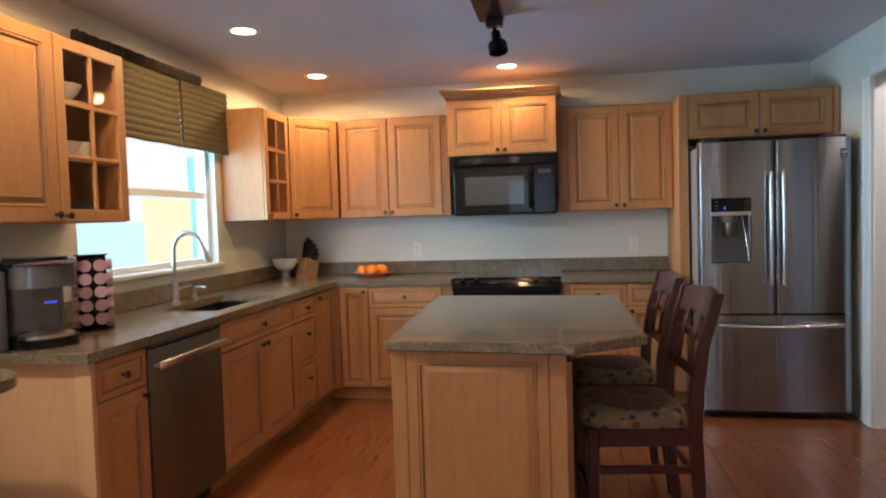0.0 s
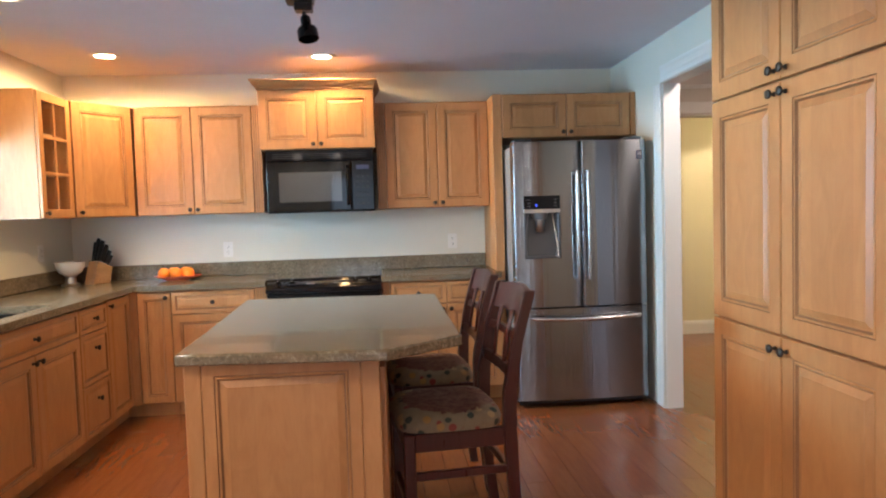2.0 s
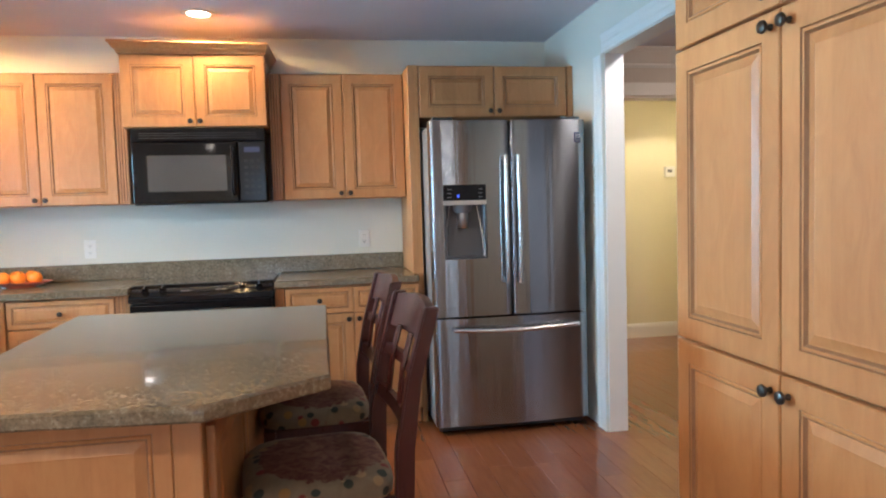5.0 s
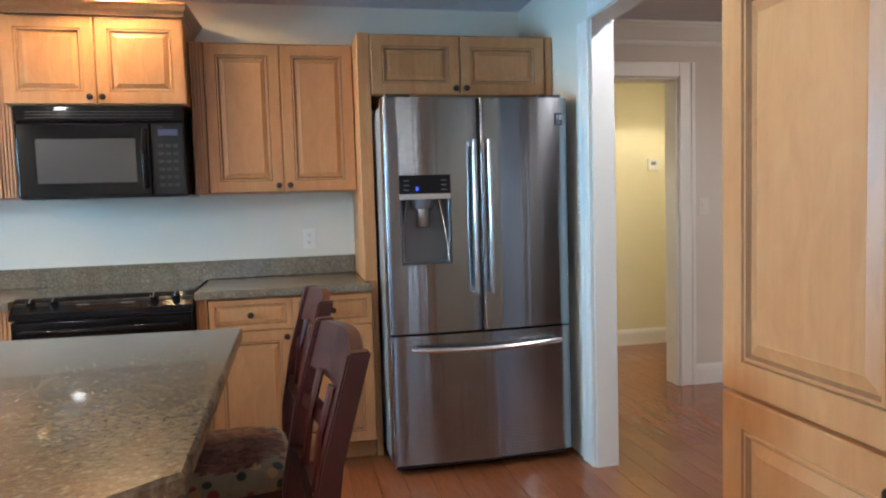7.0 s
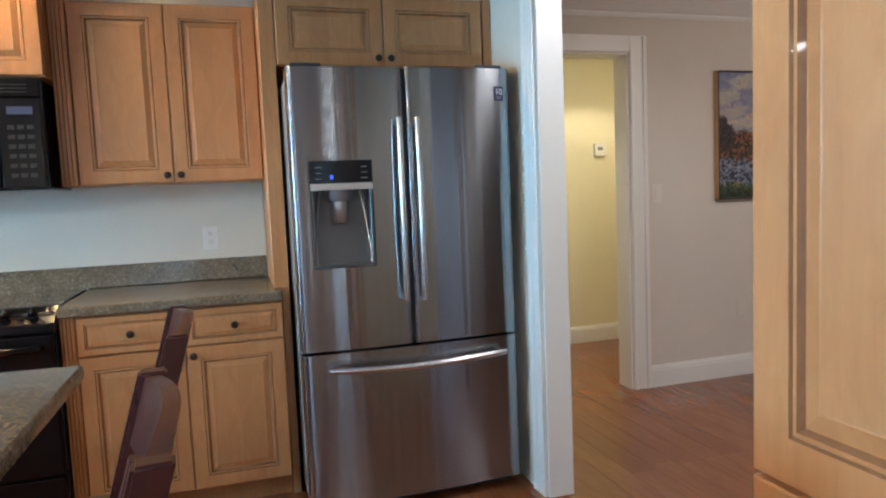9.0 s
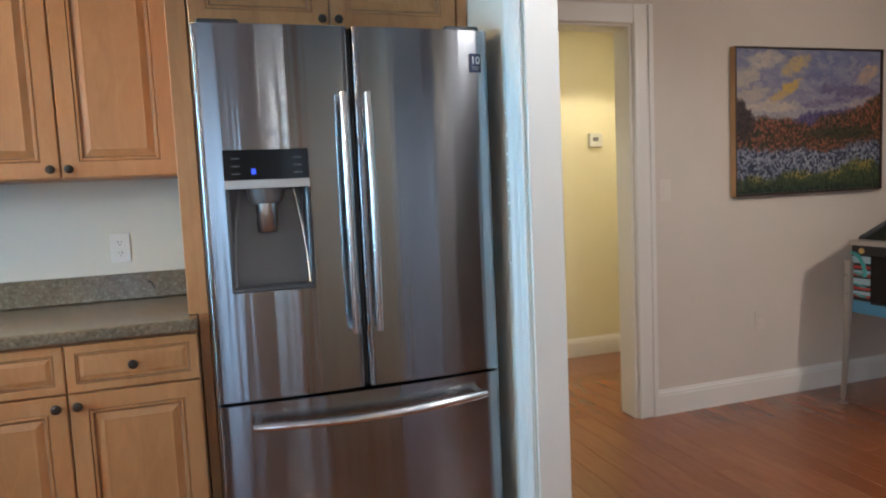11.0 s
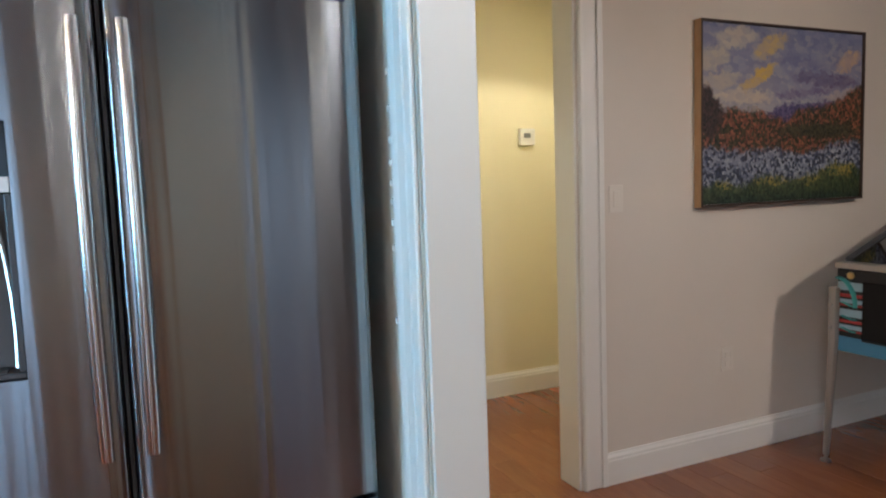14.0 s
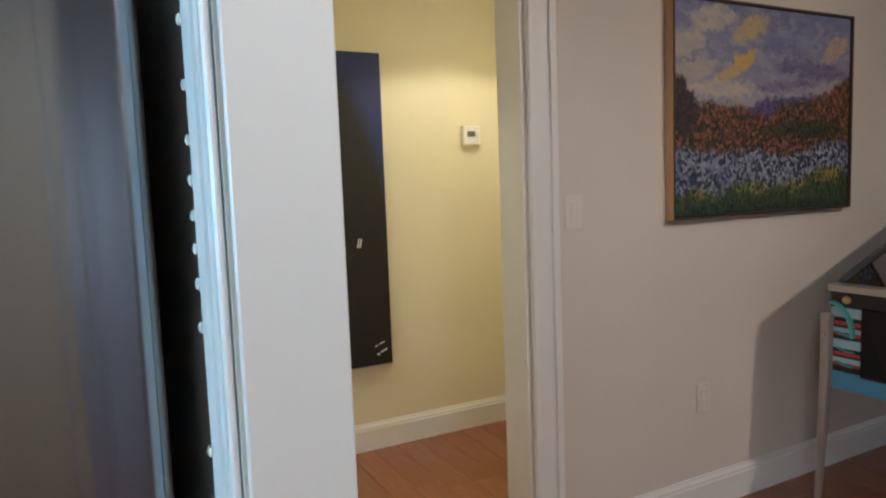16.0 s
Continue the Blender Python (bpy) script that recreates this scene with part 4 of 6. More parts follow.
# things behind the glass
BOWL = [(0.0, 0.0), (0.035, 0.0), (0.04, 0.006), (0.075, 0.035), (0.095, 0.075), (0.091, 0.075), (0.070, 0.037), (0.036, 0.011), (0.0, 0.011)]
CUP = [(0.0, 0.0), (0.026, 0.0), (0.03, 0.01), (0.038, 0.09), (0.035, 0.09), (0.027, 0.012), (0.0, 0.012)]
for y, z, prof, mat, label, cat in ((3.09, U0 + 0.525, BOWL, CERAMIC, "white ceramic bowl inside the glazed cabinet", "bowl"), (3.24, U0 + 0.525, CUP, GLASS, "clear drinking glass inside the glazed cabinet", "glass"), (3.07, U0 + 0.275, BOWL, CERAMIC, "white ceramic bowl inside the glazed cabinet", "bowl"), (3.22, U0 + 0.275, CUP, CERAMIC, "white ceramic cup inside the glazed cabinet", "cup"), (3.02, U0 + 0.019, CUP, PALE_BLUE, "pale blue cup inside the glazed cabinet", "cup"), (3.15, U0 + 0.019, BOWL, DARK_PLASTIC, "dark bowl inside the glazed cabinet", "bowl"), (5.0, U0 + 0.019, CUP, CERAMIC, "white ceramic cup inside the glazed cabinet", "cup"), (5.05, U0 + 0.275, CUP, CERAMIC, "white ceramic cup inside the glazed cabinet", "cup"), (5.05, U0 + 0.525, CUP, GLASS, "clear drinking glass inside the glazed cabinet", "glass")):
    solid(cat if cat != "glass" else "drinking_glass", bm_lathe(prof, 20), mat, label, cat, m=pose(-1.08, y, z), smooth=True)

# tall pantry
PX, PY0, PY1 = 2.345, 1.715, 3.119
pantry = thing("pantry_cabinet", pose(PX, PY1, 0, 0, 0, -90), "tall maple pantry cabinet with nine raised-panel doors", "cabinet")
part("body", bm_boxes([(0.0, PY1 - PY0, 0.022, RIGHT - PX - 0.003, 0.09, 2.42)], 0.002), MAPLE, pantry)
part("toe_kick", bm_boxes([(0.002, PY1 - PY0 - 0.002, 0.08, RIGHT - PX - 0.003, 0, 0.089)]), MAPLE, pantry)
for far, near, side in ((3.117, 2.673, 1), (2.667, 2.188, -1), (2.182, 1.718, -1)):
    for z0, z1, kz in ((0.10, 0.917, 0.775), (0.925, 1.725, 0.765), (1.733, 2.41, 0.03)):
        leaf(pantry, PY1 - (far + near) / 2, z0, far - near, z1 - z0, knob_at=(side * ((far - near) / 2 - 0.028), kz), stile=0.06)

# island
ISL = [(0.403, 2.855), (1.09, 2.785), (1.355, 2.985), (1.348, 4.24), (0.345, 4.30)]
island = thing("kitchen_island", pose(0.735, 2.893, 0), "maple kitchen island cabinet with raised end panel", "island")
part("body", bm_boxes([(-0.315, 0.325, 0.022, 1.31, 0, CT0 - 0.004)], 0.002), MAPLE, island)
for x0, x1 in ((-0.318, -0.262), (0.264, 0.328)):
    part("corner_stile", bm_boxes([(x0, x1, 0.0, 0.0215, 0.0, CT0 - 0.005)], 0.003), MAPLE, island)
leaf(island, 0.001, 0.0, 0.524, CT0 - 0.006, "end_panel", stile=0.04, y=0.001)
leaf(island, 0, 0, 0.60, 0.62, "side_panel", stile=0.05).matrix_basis = pose(0.347, 0.36, 0.2, 0, 0, 90)
leaf(island, 0, 0, 0.60, 0.62, "side_panel", stile=0.05).matrix_basis = pose(0.347, 0.98, 0.2, 0, 0, 90)


def slab(outline, z0, z1, rough_edge=0.004, step=0.03):
    """A stone slab with a slightly chipped, rounded edge."""
    pts = []
    k = len(outline)
    for i in range(k):
        a, b = Vector(outline[i]), Vector(outline[(i + 1) % k])
        n = max(1, int((b - a).length / step))
        for j in range(n):
            pts.append(a.lerp(b, j / n))
    mid = sum((Vector(p) for p in outline), Vector((0, 0))) / k
    bm = bmesh.new()
    rings = []
    for z, pull, amp in ((z0, 0.006, 0.3), (z0 + 0.006, 0.0, 1.0), ((z0 + z1) / 2, 0.001, 1.0), (z1 - 0.007, 0.001, 0.8), (z1, 0.008, 0.2)):
        ring = []
        for p in pts:
            d = (mid - p).normalized()
            j = pull + amp * rough_edge * noise.noise(Vector((p.x * 28, p.y * 28, z * 60)))
            ring.append(bm.verts.new((p.x + d.x * j, p.y + d.y * j, z)))
        rings.append(ring)
    for a, b in zip(rings, rings[1:]):
        for i in range(len(pts)):
            j = (i + 1) % len(pts)
            bm.faces.new((a[i], a[j], b[j], b[i]))
    bm.faces.new(rings[-1])
    bm.faces.new(rings[0][::-1])
    return bm


solid("island_countertop", slab(ISL, CT0, CT1), GRANITE, "olive-grey granite island top with clipped corners and chiselled edge", "countertop", smooth=True)
# counters, with the sink cut out
SK = (-1.08, -0.715, 3.70, 4.42)
CX = -0.611


def cells(xs, ys, holes, z0, z1):
    """A slab over a grid of cells without those in holes; walls only where it ends."""
    bm = bmesh.new()
    at = {}

    def v(i, j, z):
        if (i, j, z) not in at:
            at[i, j, z] = bm.verts.new((xs[i], ys[j], z))
        return at[i, j, z]

    full = {(i, j) for i in range(len(xs) - 1) for j in range(len(ys) - 1)} - set(holes)
    for i, j in full:
        bm.faces.new((v(i, j, z1), v(i + 1, j, z1), v(i + 1, j + 1, z1), v(i, j + 1, z1)))
        bm.faces.new((v(i, j + 1, z0), v(i + 1, j + 1, z0), v(i + 1, j, z0), v(i, j, z0)))
        for di, dj, a, b in ((0, -1, (i, j), (i + 1, j)), (1, 0, (i + 1, j), (i + 1, j + 1)), (0, 1, (i + 1, j + 1), (i, j + 1)), (-1, 0, (i, j + 1), (i, j))):
            if (i + di, j + dj) not in full:
                bm.faces.new((v(*a, z0), v(*b, z0), v(*b, z1), v(*a, z1)))
    sharp = [e for e in bm.edges if len(e.link_faces) == 2 and e.calc_face_angle(0) > 0.5]
    bmesh.ops.bevel(bm, geom=sharp, offset=0.006, segments=2, affect="EDGES", profile=0.6)
    return bm


solid("countertop", cells([LEFT + 0.002, SK[0], SK[1], CX, 0.262], [2.585, SK[2], SK[3], 5.30, BACK - 0.002], [(1, 1), (3, 0), (3, 1), (3, 2)], CT0, CT1), GRANITE, "L-shaped olive-grey granite countertop with sink cut-out", "countertop")
solid("countertop", bm_prism([(1.053, 5.30), (1.870, 5.30), (1.890, 5.309), (1.899, 5.330), (1.899, BACK - 0.002), (1.053, BACK - 0.002)], CT0, CT1, 0.006, 2), GRANITE, "short olive-grey granite countertop between range and fridge", "countertop")
solid("backsplash", bm_boxes([(-1.238, 1.869, BACK - 0.022, BACK - 0.002, CT1 + 0.001, 1.018)], 0.003), GRANITE, "low granite backsplash along the back wall", "backsplash", kind="structure")
solid("backsplash", bm_boxes([(LEFT + 0.002, LEFT + 0.02, 2.60, BACK - 0.024, CT1 + 0.001, 1.018)], 0.003), GRANITE, "low granite backsplash along the window wall", "backsplash", kind="structure")
# rounded corner of another counter near the start
bar_out = [(-1.25, 2.08), (-0.595, 2.08)] + [(-0.755 + 0.16 * math.cos(a), 2.19 + 0.16 * math.sin(a)) for a in (math.pi / 2 * i / 8 for i in range(9))] + [(-1.25, 2.35)]
bar = thing("side_counter", pose(0, 0, 0), "granite-topped side counter with a rounded corner", "counter")
part("countertop", bm_prism(bar_out, CT0, CT1, 0.005, 2), GRANITE, bar)
part("body", bm_boxes([(-1.25, -0.98, 2.10, 2.30, 0, CT0 - 0.002)]), MAPLE, bar)


# ---- appliances ----
FX0, FX1, FMID = 1.945, 2.855, 2.400
FZ = 0.683
fridge = thing("refrigerator", pose(0, 0, 0), "stainless french-door refrigerator with water dispenser and bottom freezer", "refrigerator")
part("body", bm_boxes([(FX0 + 0.006, FX1 - 0.006, 5.165, BACK - 0.03, 0.03, 1.775)], 0.006), STEEL_SIDE, fridge)
part("kick_grille", bm_boxes([(FX0 + 0.02, FX1 - 0.02, 5.13, 5.164, 0.012, 0.05)], 0.004), BLACK_SATIN, fridge)
for x in (FX0 + 0.08, FX1 - 0.08):
    part("foot", bm_lathe([(0, 0), (0.02, 0), (0.02, 0.02), (0.012, 0.03), (0, 0.03)], 12), BLACK_SATIN, fridge, m=pose(x, 5.2, 0))
    part("hinge_cover", bm_boxes([(x - 0.06, x + 0.06, 5.10, 5.26, 1.7965, 1.815)], 0.006), DARK_PLASTIC, fridge)
# dispenser recess: the left door is built round it
RX0, RX1, RZ0, RZ1, RZ2 = 2.012, 2.256, 1.016, 1.322, 1.436
E0 = 5.078


def face_y(x):
    u = (x - FX0) / (FX1 - FX0)
    v = (2 * u) % 1.0 if x < FX1 else 1.0
    return E0 - 0.014 * (1 - (2 * u - 1) ** 2) - 0.005 * (1 - (2 * v - 1) ** 2)


def drawer_y(x):
    u = (x - FX0) / (FX1 - FX0)
    return E0 - 0.020 * (1 - (2 * u - 1) ** 2)


def front_piece(x0, x1, z0, z1, y_back, round_left=False, round_right=False, steps=14, curve=None):
    """A piece of the bowed front between two widths."""
    xs = [x0 + (x1 - x0) * i / steps for i in range(steps + 1)]
    R = 0.018
    if round_left:
        xs = sorted(set(xs + [x0 + R * k / 6 for k in range(1, 6)]))
    if round_right:
        xs = sorted(set(xs + [x1 - R * k / 6 for k in range(1, 6)]))
    out = []
    for x in xs:
        y = (curve or face_y)(min(max(x, x0 + 1e-4), x1 - 1e-4))
        for flag, e in ((round_left, x - x0), (round_right, x1 - x)):
            if flag and e < R:
                r = 1 - e / R
                y += R * (1 - math.sqrt(max(0.0, 1 - r * r)))
        out.append((x, y))
    return bm_prism(out + [(x1, y_back), (x0, y_back)], z0, z1)


def join(bms):
    out = bmesh.new()
    for b in bms:
        me = bpy.data.meshes.new("tmp")
        b.to_mesh(me)
        b.free()
        out.from_mesh(me)
        bpy.data.meshes.remove(me)
    return out


YB = 5.160
ldoor = part("door", join([front_piece(FX0, RX0, FZ + 0.006, 1.795, YB, round_left=True), front_piece(RX0, RX1, FZ + 0.006, RZ0, YB), front_piece(RX0, RX1, RZ2, 1.795, YB), front_piece(RX1, FMID - 0.004, FZ + 0.006, 1.795, YB, round_right=True)]), STEEL, fridge, "stainless door with dispenser", smooth=True)
rdoor = part("door", front_piece(FMID + 0.004, FX1, FZ + 0.006, 1.795, YB, True, True), STEEL, fridge, "plain stainless door", smooth=True)
drawer = part("freezer_drawer", front_piece(FX0, FX1, 0.055, FZ - 0.006, YB, True, True, 24, drawer_y), STEEL, fridge, "stainless bottom freezer drawer", smooth=True)
part("gasket", bm_boxes([(FX0 + 0.01, FX1 - 0.01, YB + 0.0005, 5.1645, 0.06, 1.79)]), RUBBER, fridge)
part("gasket", bm_boxes([(FMID - 0.0035, FMID + 0.0035, 5.075, YB - 0.001, FZ + 0.01, 1.79)]), RUBBER, fridge)
yd = face_y((RX0 + RX1) / 2)
for x0, x1, y0, y1, z0, z1 in ((RX0 + 0.001, RX1 - 0.001, YB - 0.012, YB - 0.001, RZ0 + 0.001, RZ1), (RX0 + 0.001, RX0 + 0.012, yd + 0.008, YB - 0.0125, RZ0 + 0.0125, RZ1), (RX1 - 0.012, RX1 - 0.001, yd + 0.004, YB - 0.0125, RZ0 + 0.0125, RZ1), (RX0 + 0.001, RX1 - 0.001, yd + 0.004, YB - 0.0125, RZ0 + 0.001, RZ0 + 0.012)):
    part("dispenser_wall", bm_boxes([(x0, x1, y0, y1, z0, z1)], 0.002), RECESS, ldoor, "grey dispenser recess")
back_slope = bm_prism([(yd + 0.045, RZ0 + 0.013), (YB - 0.013, RZ0 + 0.013), (YB - 0.013, RZ1 - 0.03)], RX0 + 0.014, RX1 - 0.014)
part("drip_slope", back_slope, RECESS, ldoor, m=Matrix(((0, 0, 1, 0), (1, 0, 0, 0), (0, 1, 0, 0), (0, 0, 0, 1))))
part("control_panel", bm_prism([(RX0 + 0.001, face_y(RX0) - 0.001), (RX1 - 0.001, face_y(RX1) - 0.001), (RX1 - 0.001, YB - 0.001), (RX0 + 0.001, YB - 0.001)], RZ1 + 0.026, RZ2 - 0.001), PANEL_BLACK, ldoor, "black glass control panel")
part("trim_bar", bm_prism([(RX0 + 0.001, face_y(RX0) - 0.004), (RX1 - 0.001, face_y(RX1) - 0.004), (RX1 - 0.001, YB - 0.013), (RX0 + 0.001, YB - 0.013)], RZ1 + 0.001, RZ1 + 0.025), NICKEL, ldoor)
part("nozzle", bm_lathe([(0.0, RZ1 - 0.130), (0.026, RZ1 - 0.130), (0.030, RZ1 - 0.125), (0.031, RZ1 - 0.046), (0, RZ1 - 0.046)], 24), NICKEL, ldoor, m=pose((RX0 + RX1) / 2 - 0.005, yd + 0.055, 0), smooth=True)
part("nozzle_collar", bm_lathe([(0, RZ1 - 0.0455), (0.040, RZ1 - 0.0455), (0.052, RZ1 - 0.030), (0.056, RZ1 - 0.001), (0, RZ1 - 0.001)], 24), GREY_PLASTIC, ldoor, m=pose((RX0 + RX1) / 2 - 0.005, yd + 0.058, 0), smooth=True)
part("drip_tray", bm_boxes([(RX0 + 0.03, RX1 - 0.03, yd + 0.010, yd + 0.040, RZ0 + 0.0125, RZ0 + 0.016)]), DARK_PLASTIC, ldoor)
for s, x in ((1, RX1 - 0.013), (-1, RX0 + 0.013)):
    pts = [(x - s * 0.030 * (1 - u) ** 2, yd + 0.060 - 0.050 * u ** 2, RZ1 - 0.004 - (RZ1 - RZ0 - 0.022) * u) for u in (i / 8 for i in range(9))]
    part("side_trim", bm_tube(pts, 0.0045, 8), HANDLE if s > 0 else GREY_PLASTIC, ldoor, smooth=True)
part("paddle", bm_boxes([((RX0 + RX1) / 2 - 0.03, (RX0 + RX1) / 2 + 0.02, yd + 0.088, yd + 0.094, RZ1 - 0.17, RZ1 - 0.03)], 0.003), DARK_PLASTIC, ldoor)
part("display", bm_boxes([(RX0 + 0.078, RX0 + 0.090, face_y(RX0 + 0.085) - 0.0018, face_y(RX0 + 0.085) - 0.0012, RZ1 + 0.042, RZ1 + 0.058)]), BLUE_LED, ldoor, "lit blue digit")
for i in range(3):
    for x in (RX0 + 0.022, RX1 - 0.045):
        part("key_mark", bm_boxes([(x, x + 0.024, face_y(x + 0.012) - 0.0022, face_y(x + 0.012) - 0.0014, RZ1 + 0.043 + i * 0.022, RZ1 + 0.0455 + i * 0.022)]), GREY_PLASTIC, ldoor)
for dx, owner in ((-0.036, ldoor), (0.036, rdoor)):
    x = FMID + dx
    pts = [(x + (0.002 if dx > 0 else -0.002) * math.sin(math.pi * u), face_y(x) - 0.044 - 0.008 * math.sin(math.pi * min(1, max(0, u))), 0.872 + 0.722 * u) for u in (i / 20 for i in range(21))]
    part("handle", bm_tube(pts, [0.0115] + [0.0125] * 19 + [0.0115], 12), HANDLE, owner, "tall slim chrome bar handle", smooth=True)
    for z in (0.888, 1.578):
        part("handle_post", bm_boxes([(x - 0.009, x + 0.009, face_y(x) - 0.036, face_y(x) + 0.004, z - 0.012, z + 0.012)], 0.003), HANDLE, owner)
pts = [(2.042 + 0.742 * u, drawer_y(2.042 + 0.742 * u) - 0.044 - 0.008 * math.sin(math.pi * u), 0.608 + 0.012 * (1 - math.sin(math.pi * u))) for u in (i / 20 for i in range(21))]
part("handle", bm_tube(pts, [0.011] + [0.014] * 19 + [0.011], 12), HANDLE, drawer, "long bowed chrome bar handle", smooth=True)
for x in (2.058, 2.768):
    part("handle_post", bm_boxes([(x - 0.012, x + 0.012, drawer_y(x) - 0.042, drawer_y(x) + 0.004, 0.604, 0.626)], 0.003), HANDLE, drawer)
BADGE = material("dark_blue_sticker", (0.02, 0.025, 0.07), 0.4)
badge = part("sticker", bm_boxes([(2.786, 2.826, -0.0012, 0.0, 1.664, 1.722)]), BADGE, rdoor, "dark blue sticker with the number 10")
badge.matrix_basis = pose(2.806, face_y(2.806) - 0.001, 0, 0, 0, 9) @ pose(-2.806, 0, 0)


def letters(text, size, m, mat, parent=None):
    """Flat writing, turned into a mesh."""
    c = bpy.data.curves.new("writing", "FONT")
    c.body, c.size, c.align_x, c.extrude = text, size, "CENTER", 0.0003
    tmp = bpy.data.objects.new("tmp", c)
    scene.collection.objects.link(tmp)
    me = bpy.data.meshes.new_from_object(tmp.evaluated_get(bpy.context.evaluated_depsgraph_get()))
    bpy.data.objects.remove(tmp)
    me.materials.clear()
    me.materials.append(mat)
    ob = new("writing", me)
    ob.parent = parent
    ob.matrix_basis = m
    return ob


letters("10", 0.034, pose(2.806, -0.002, 1.690, 90, 0, 0), INK, badge)
for z, wd in ((1.680, 0.028), (1.673, 0.022)):
    part("print_bar", bm_boxes([(2.806 - wd / 2, 2.806 + wd / 2, -0.0020, -0.0013, z - 0.0018, z + 0.0018)]), GREY_PLASTIC, badge)
part("label_strip", bm_boxes([(FX0 + 0.0035, FX0 + 0.0055, 5.20, 5.225, 0.22, 0.34)]), INK, fridge, "white sticker on the side")

# microwave over the range
mw = thing("microwave", pose(0.645, 5.50, 1.374), "glossy black over-the-range microwave under the raised cabinet", "microwave")
part("body", bm_boxes([(-0.378, 0.378, 0.022, BACK - 5.503, 0.0, 0.442)], 0.006), BLACK, mw)
part("vent_strip", bm_boxes([(-0.378, 0.378, 0.0, 0.0215, 0.366, 0.442)], 0.008, 2), BLACK, mw)
for i in range(3):
    part("vent_slot", bm_boxes([(-0.33, 0.33, -0.0012, -0.0002, 0.384 + i * 0.014, 0.388 + i * 0.014)]), BLACK_SATIN, mw)
door = part("door", bm_boxes([(-0.377, 0.215, -0.004, 0.0215, 0.006, 0.362)], 0.010, 2), BLACK, mw)
part("window", bm_boxes([(-0.29, 0.15, -0.0062, -0.0045, 0.075, 0.285)], 0.0006), WINDOW_MESH, door, "grey mesh window")
pts = [(0.193, -0.008 - 0.034 * math.sin(math.pi * u) ** 0.6, 0.05 + 0.275 * u) for u in (i / 14 for i in range(15))]
part("handle", bm_tube(pts, 0.012, 10), BLACK, door, smooth=True)
panel = part("control_panel", bm_boxes([(0.218, 0.377, -0.003, 0.0215, 0.006, 0.362)], 0.008, 2), PANEL_BLACK, mw)
part("display", bm_boxes([(0.255, 0.345, -0.0044, -0.0035, 0.298, 0.328)]), PALE_LED, panel, "dim blue clock display")
for r in range(6):
    for c in range(3):
        part("key", bm_boxes([(0.252 + c * 0.034, 0.276 + c * 0.034, -0.0044, -0.0034, 0.05 + r * 0.038, 0.066 + r * 0.038)]), BLACK_SATIN, panel)

# slide-in range
rg = thing("range", pose(0.657, 5.28, 0), "black slide-in electric range with glass cooktop", "range")
part("body", bm_boxes([(-0.386, 0.386, 0.045, 0.62, 0.07, 0.900)], 0.004), BLACK_SATIN, rg)
part("plinth", bm_boxes([(-0.37, 0.37, 0.10, 0.60, 0, 0.07)]), BLACK_SATIN, rg)
part("cooktop", bm_boxes([(-0.392, 0.392, 0.10, 0.624, 0.9005, 0.922)], 0.005, 2), BLACK_GLASS, rg, "black ceramic glass cooktop")
ctrl = part("control_panel", bm_prism([(0.0, 0.832), (0.045, 0.830), (0.099, 0.897), (0.099, 0.918), (0.092, 0.920), (0.012, 0.862)], -0.392, 0.392, 0.003), BLACK, rg, m=Matrix(((0, 0, 1, 0), (1, 0, 0, 0), (0, 1, 0, 0), (0, 0, 0, 1))))
for x in (-0.31, -0.215, 0.215, 0.31):
    k = part("burner_knob", bm_lathe([(0, 0), (0.022, 0), (0.022, 0.006), (0.017, 0.010), (0.016, 0.026), (0.012, 0.029), (0, 0.029)], 16), BLACK, ctrl, smooth=True)
    k.matrix_basis = ctrl.matrix_basis.inverted() @ pose(x, 0.052, 0.8912, 36, 0, 0)
    g = part("pointer", bm_boxes([(-0.002, 0.002, -0.015, 0.015, 0.0292, 0.0305)]), GREY_PLASTIC, ctrl)
    g.matrix_basis = k.matrix_basis
for x, w in ((-0.09, 0.03), (0.0, 0.07), (0.10, 0.03)):
    g = part("display", bm_boxes([(-w, w, -0.014, 0.014, 0.0008, 0.0016)]), GREY_PLASTIC if abs(x) > 0.01 else WINDOW_MESH, ctrl)
    g.matrix_basis = ctrl.matrix_basis.inverted() @ pose(x, 0.052, 0.8912, 36, 0, 0)
oven = part("oven_door", bm_boxes([(-0.384, 0.384, 0.0, 0.0445, 0.27, 0.822)], 0.008, 2), BLACK, rg)
part("handle", bm_tube([(-0.34, -0.002, 0.775), (-0.335, -0.04, 0.778), (-0.30, -0.052, 0.78), (0.30, -0.052, 0.78), (0.335, -0.04, 0.778), (0.34, -0.002, 0.775)], 0.013, 10), BLACK, oven, smooth=True)
part("window", bm_boxes([(-0.24, 0.24, -0.0016, -0.0002, 0.40, 0.66)]), WINDOW_MESH, oven)
part("drawer", bm_boxes([(-0.384, 0.384, 0.004, 0.0445, 0.075, 0.262)], 0.008, 2), BLACK, rg)

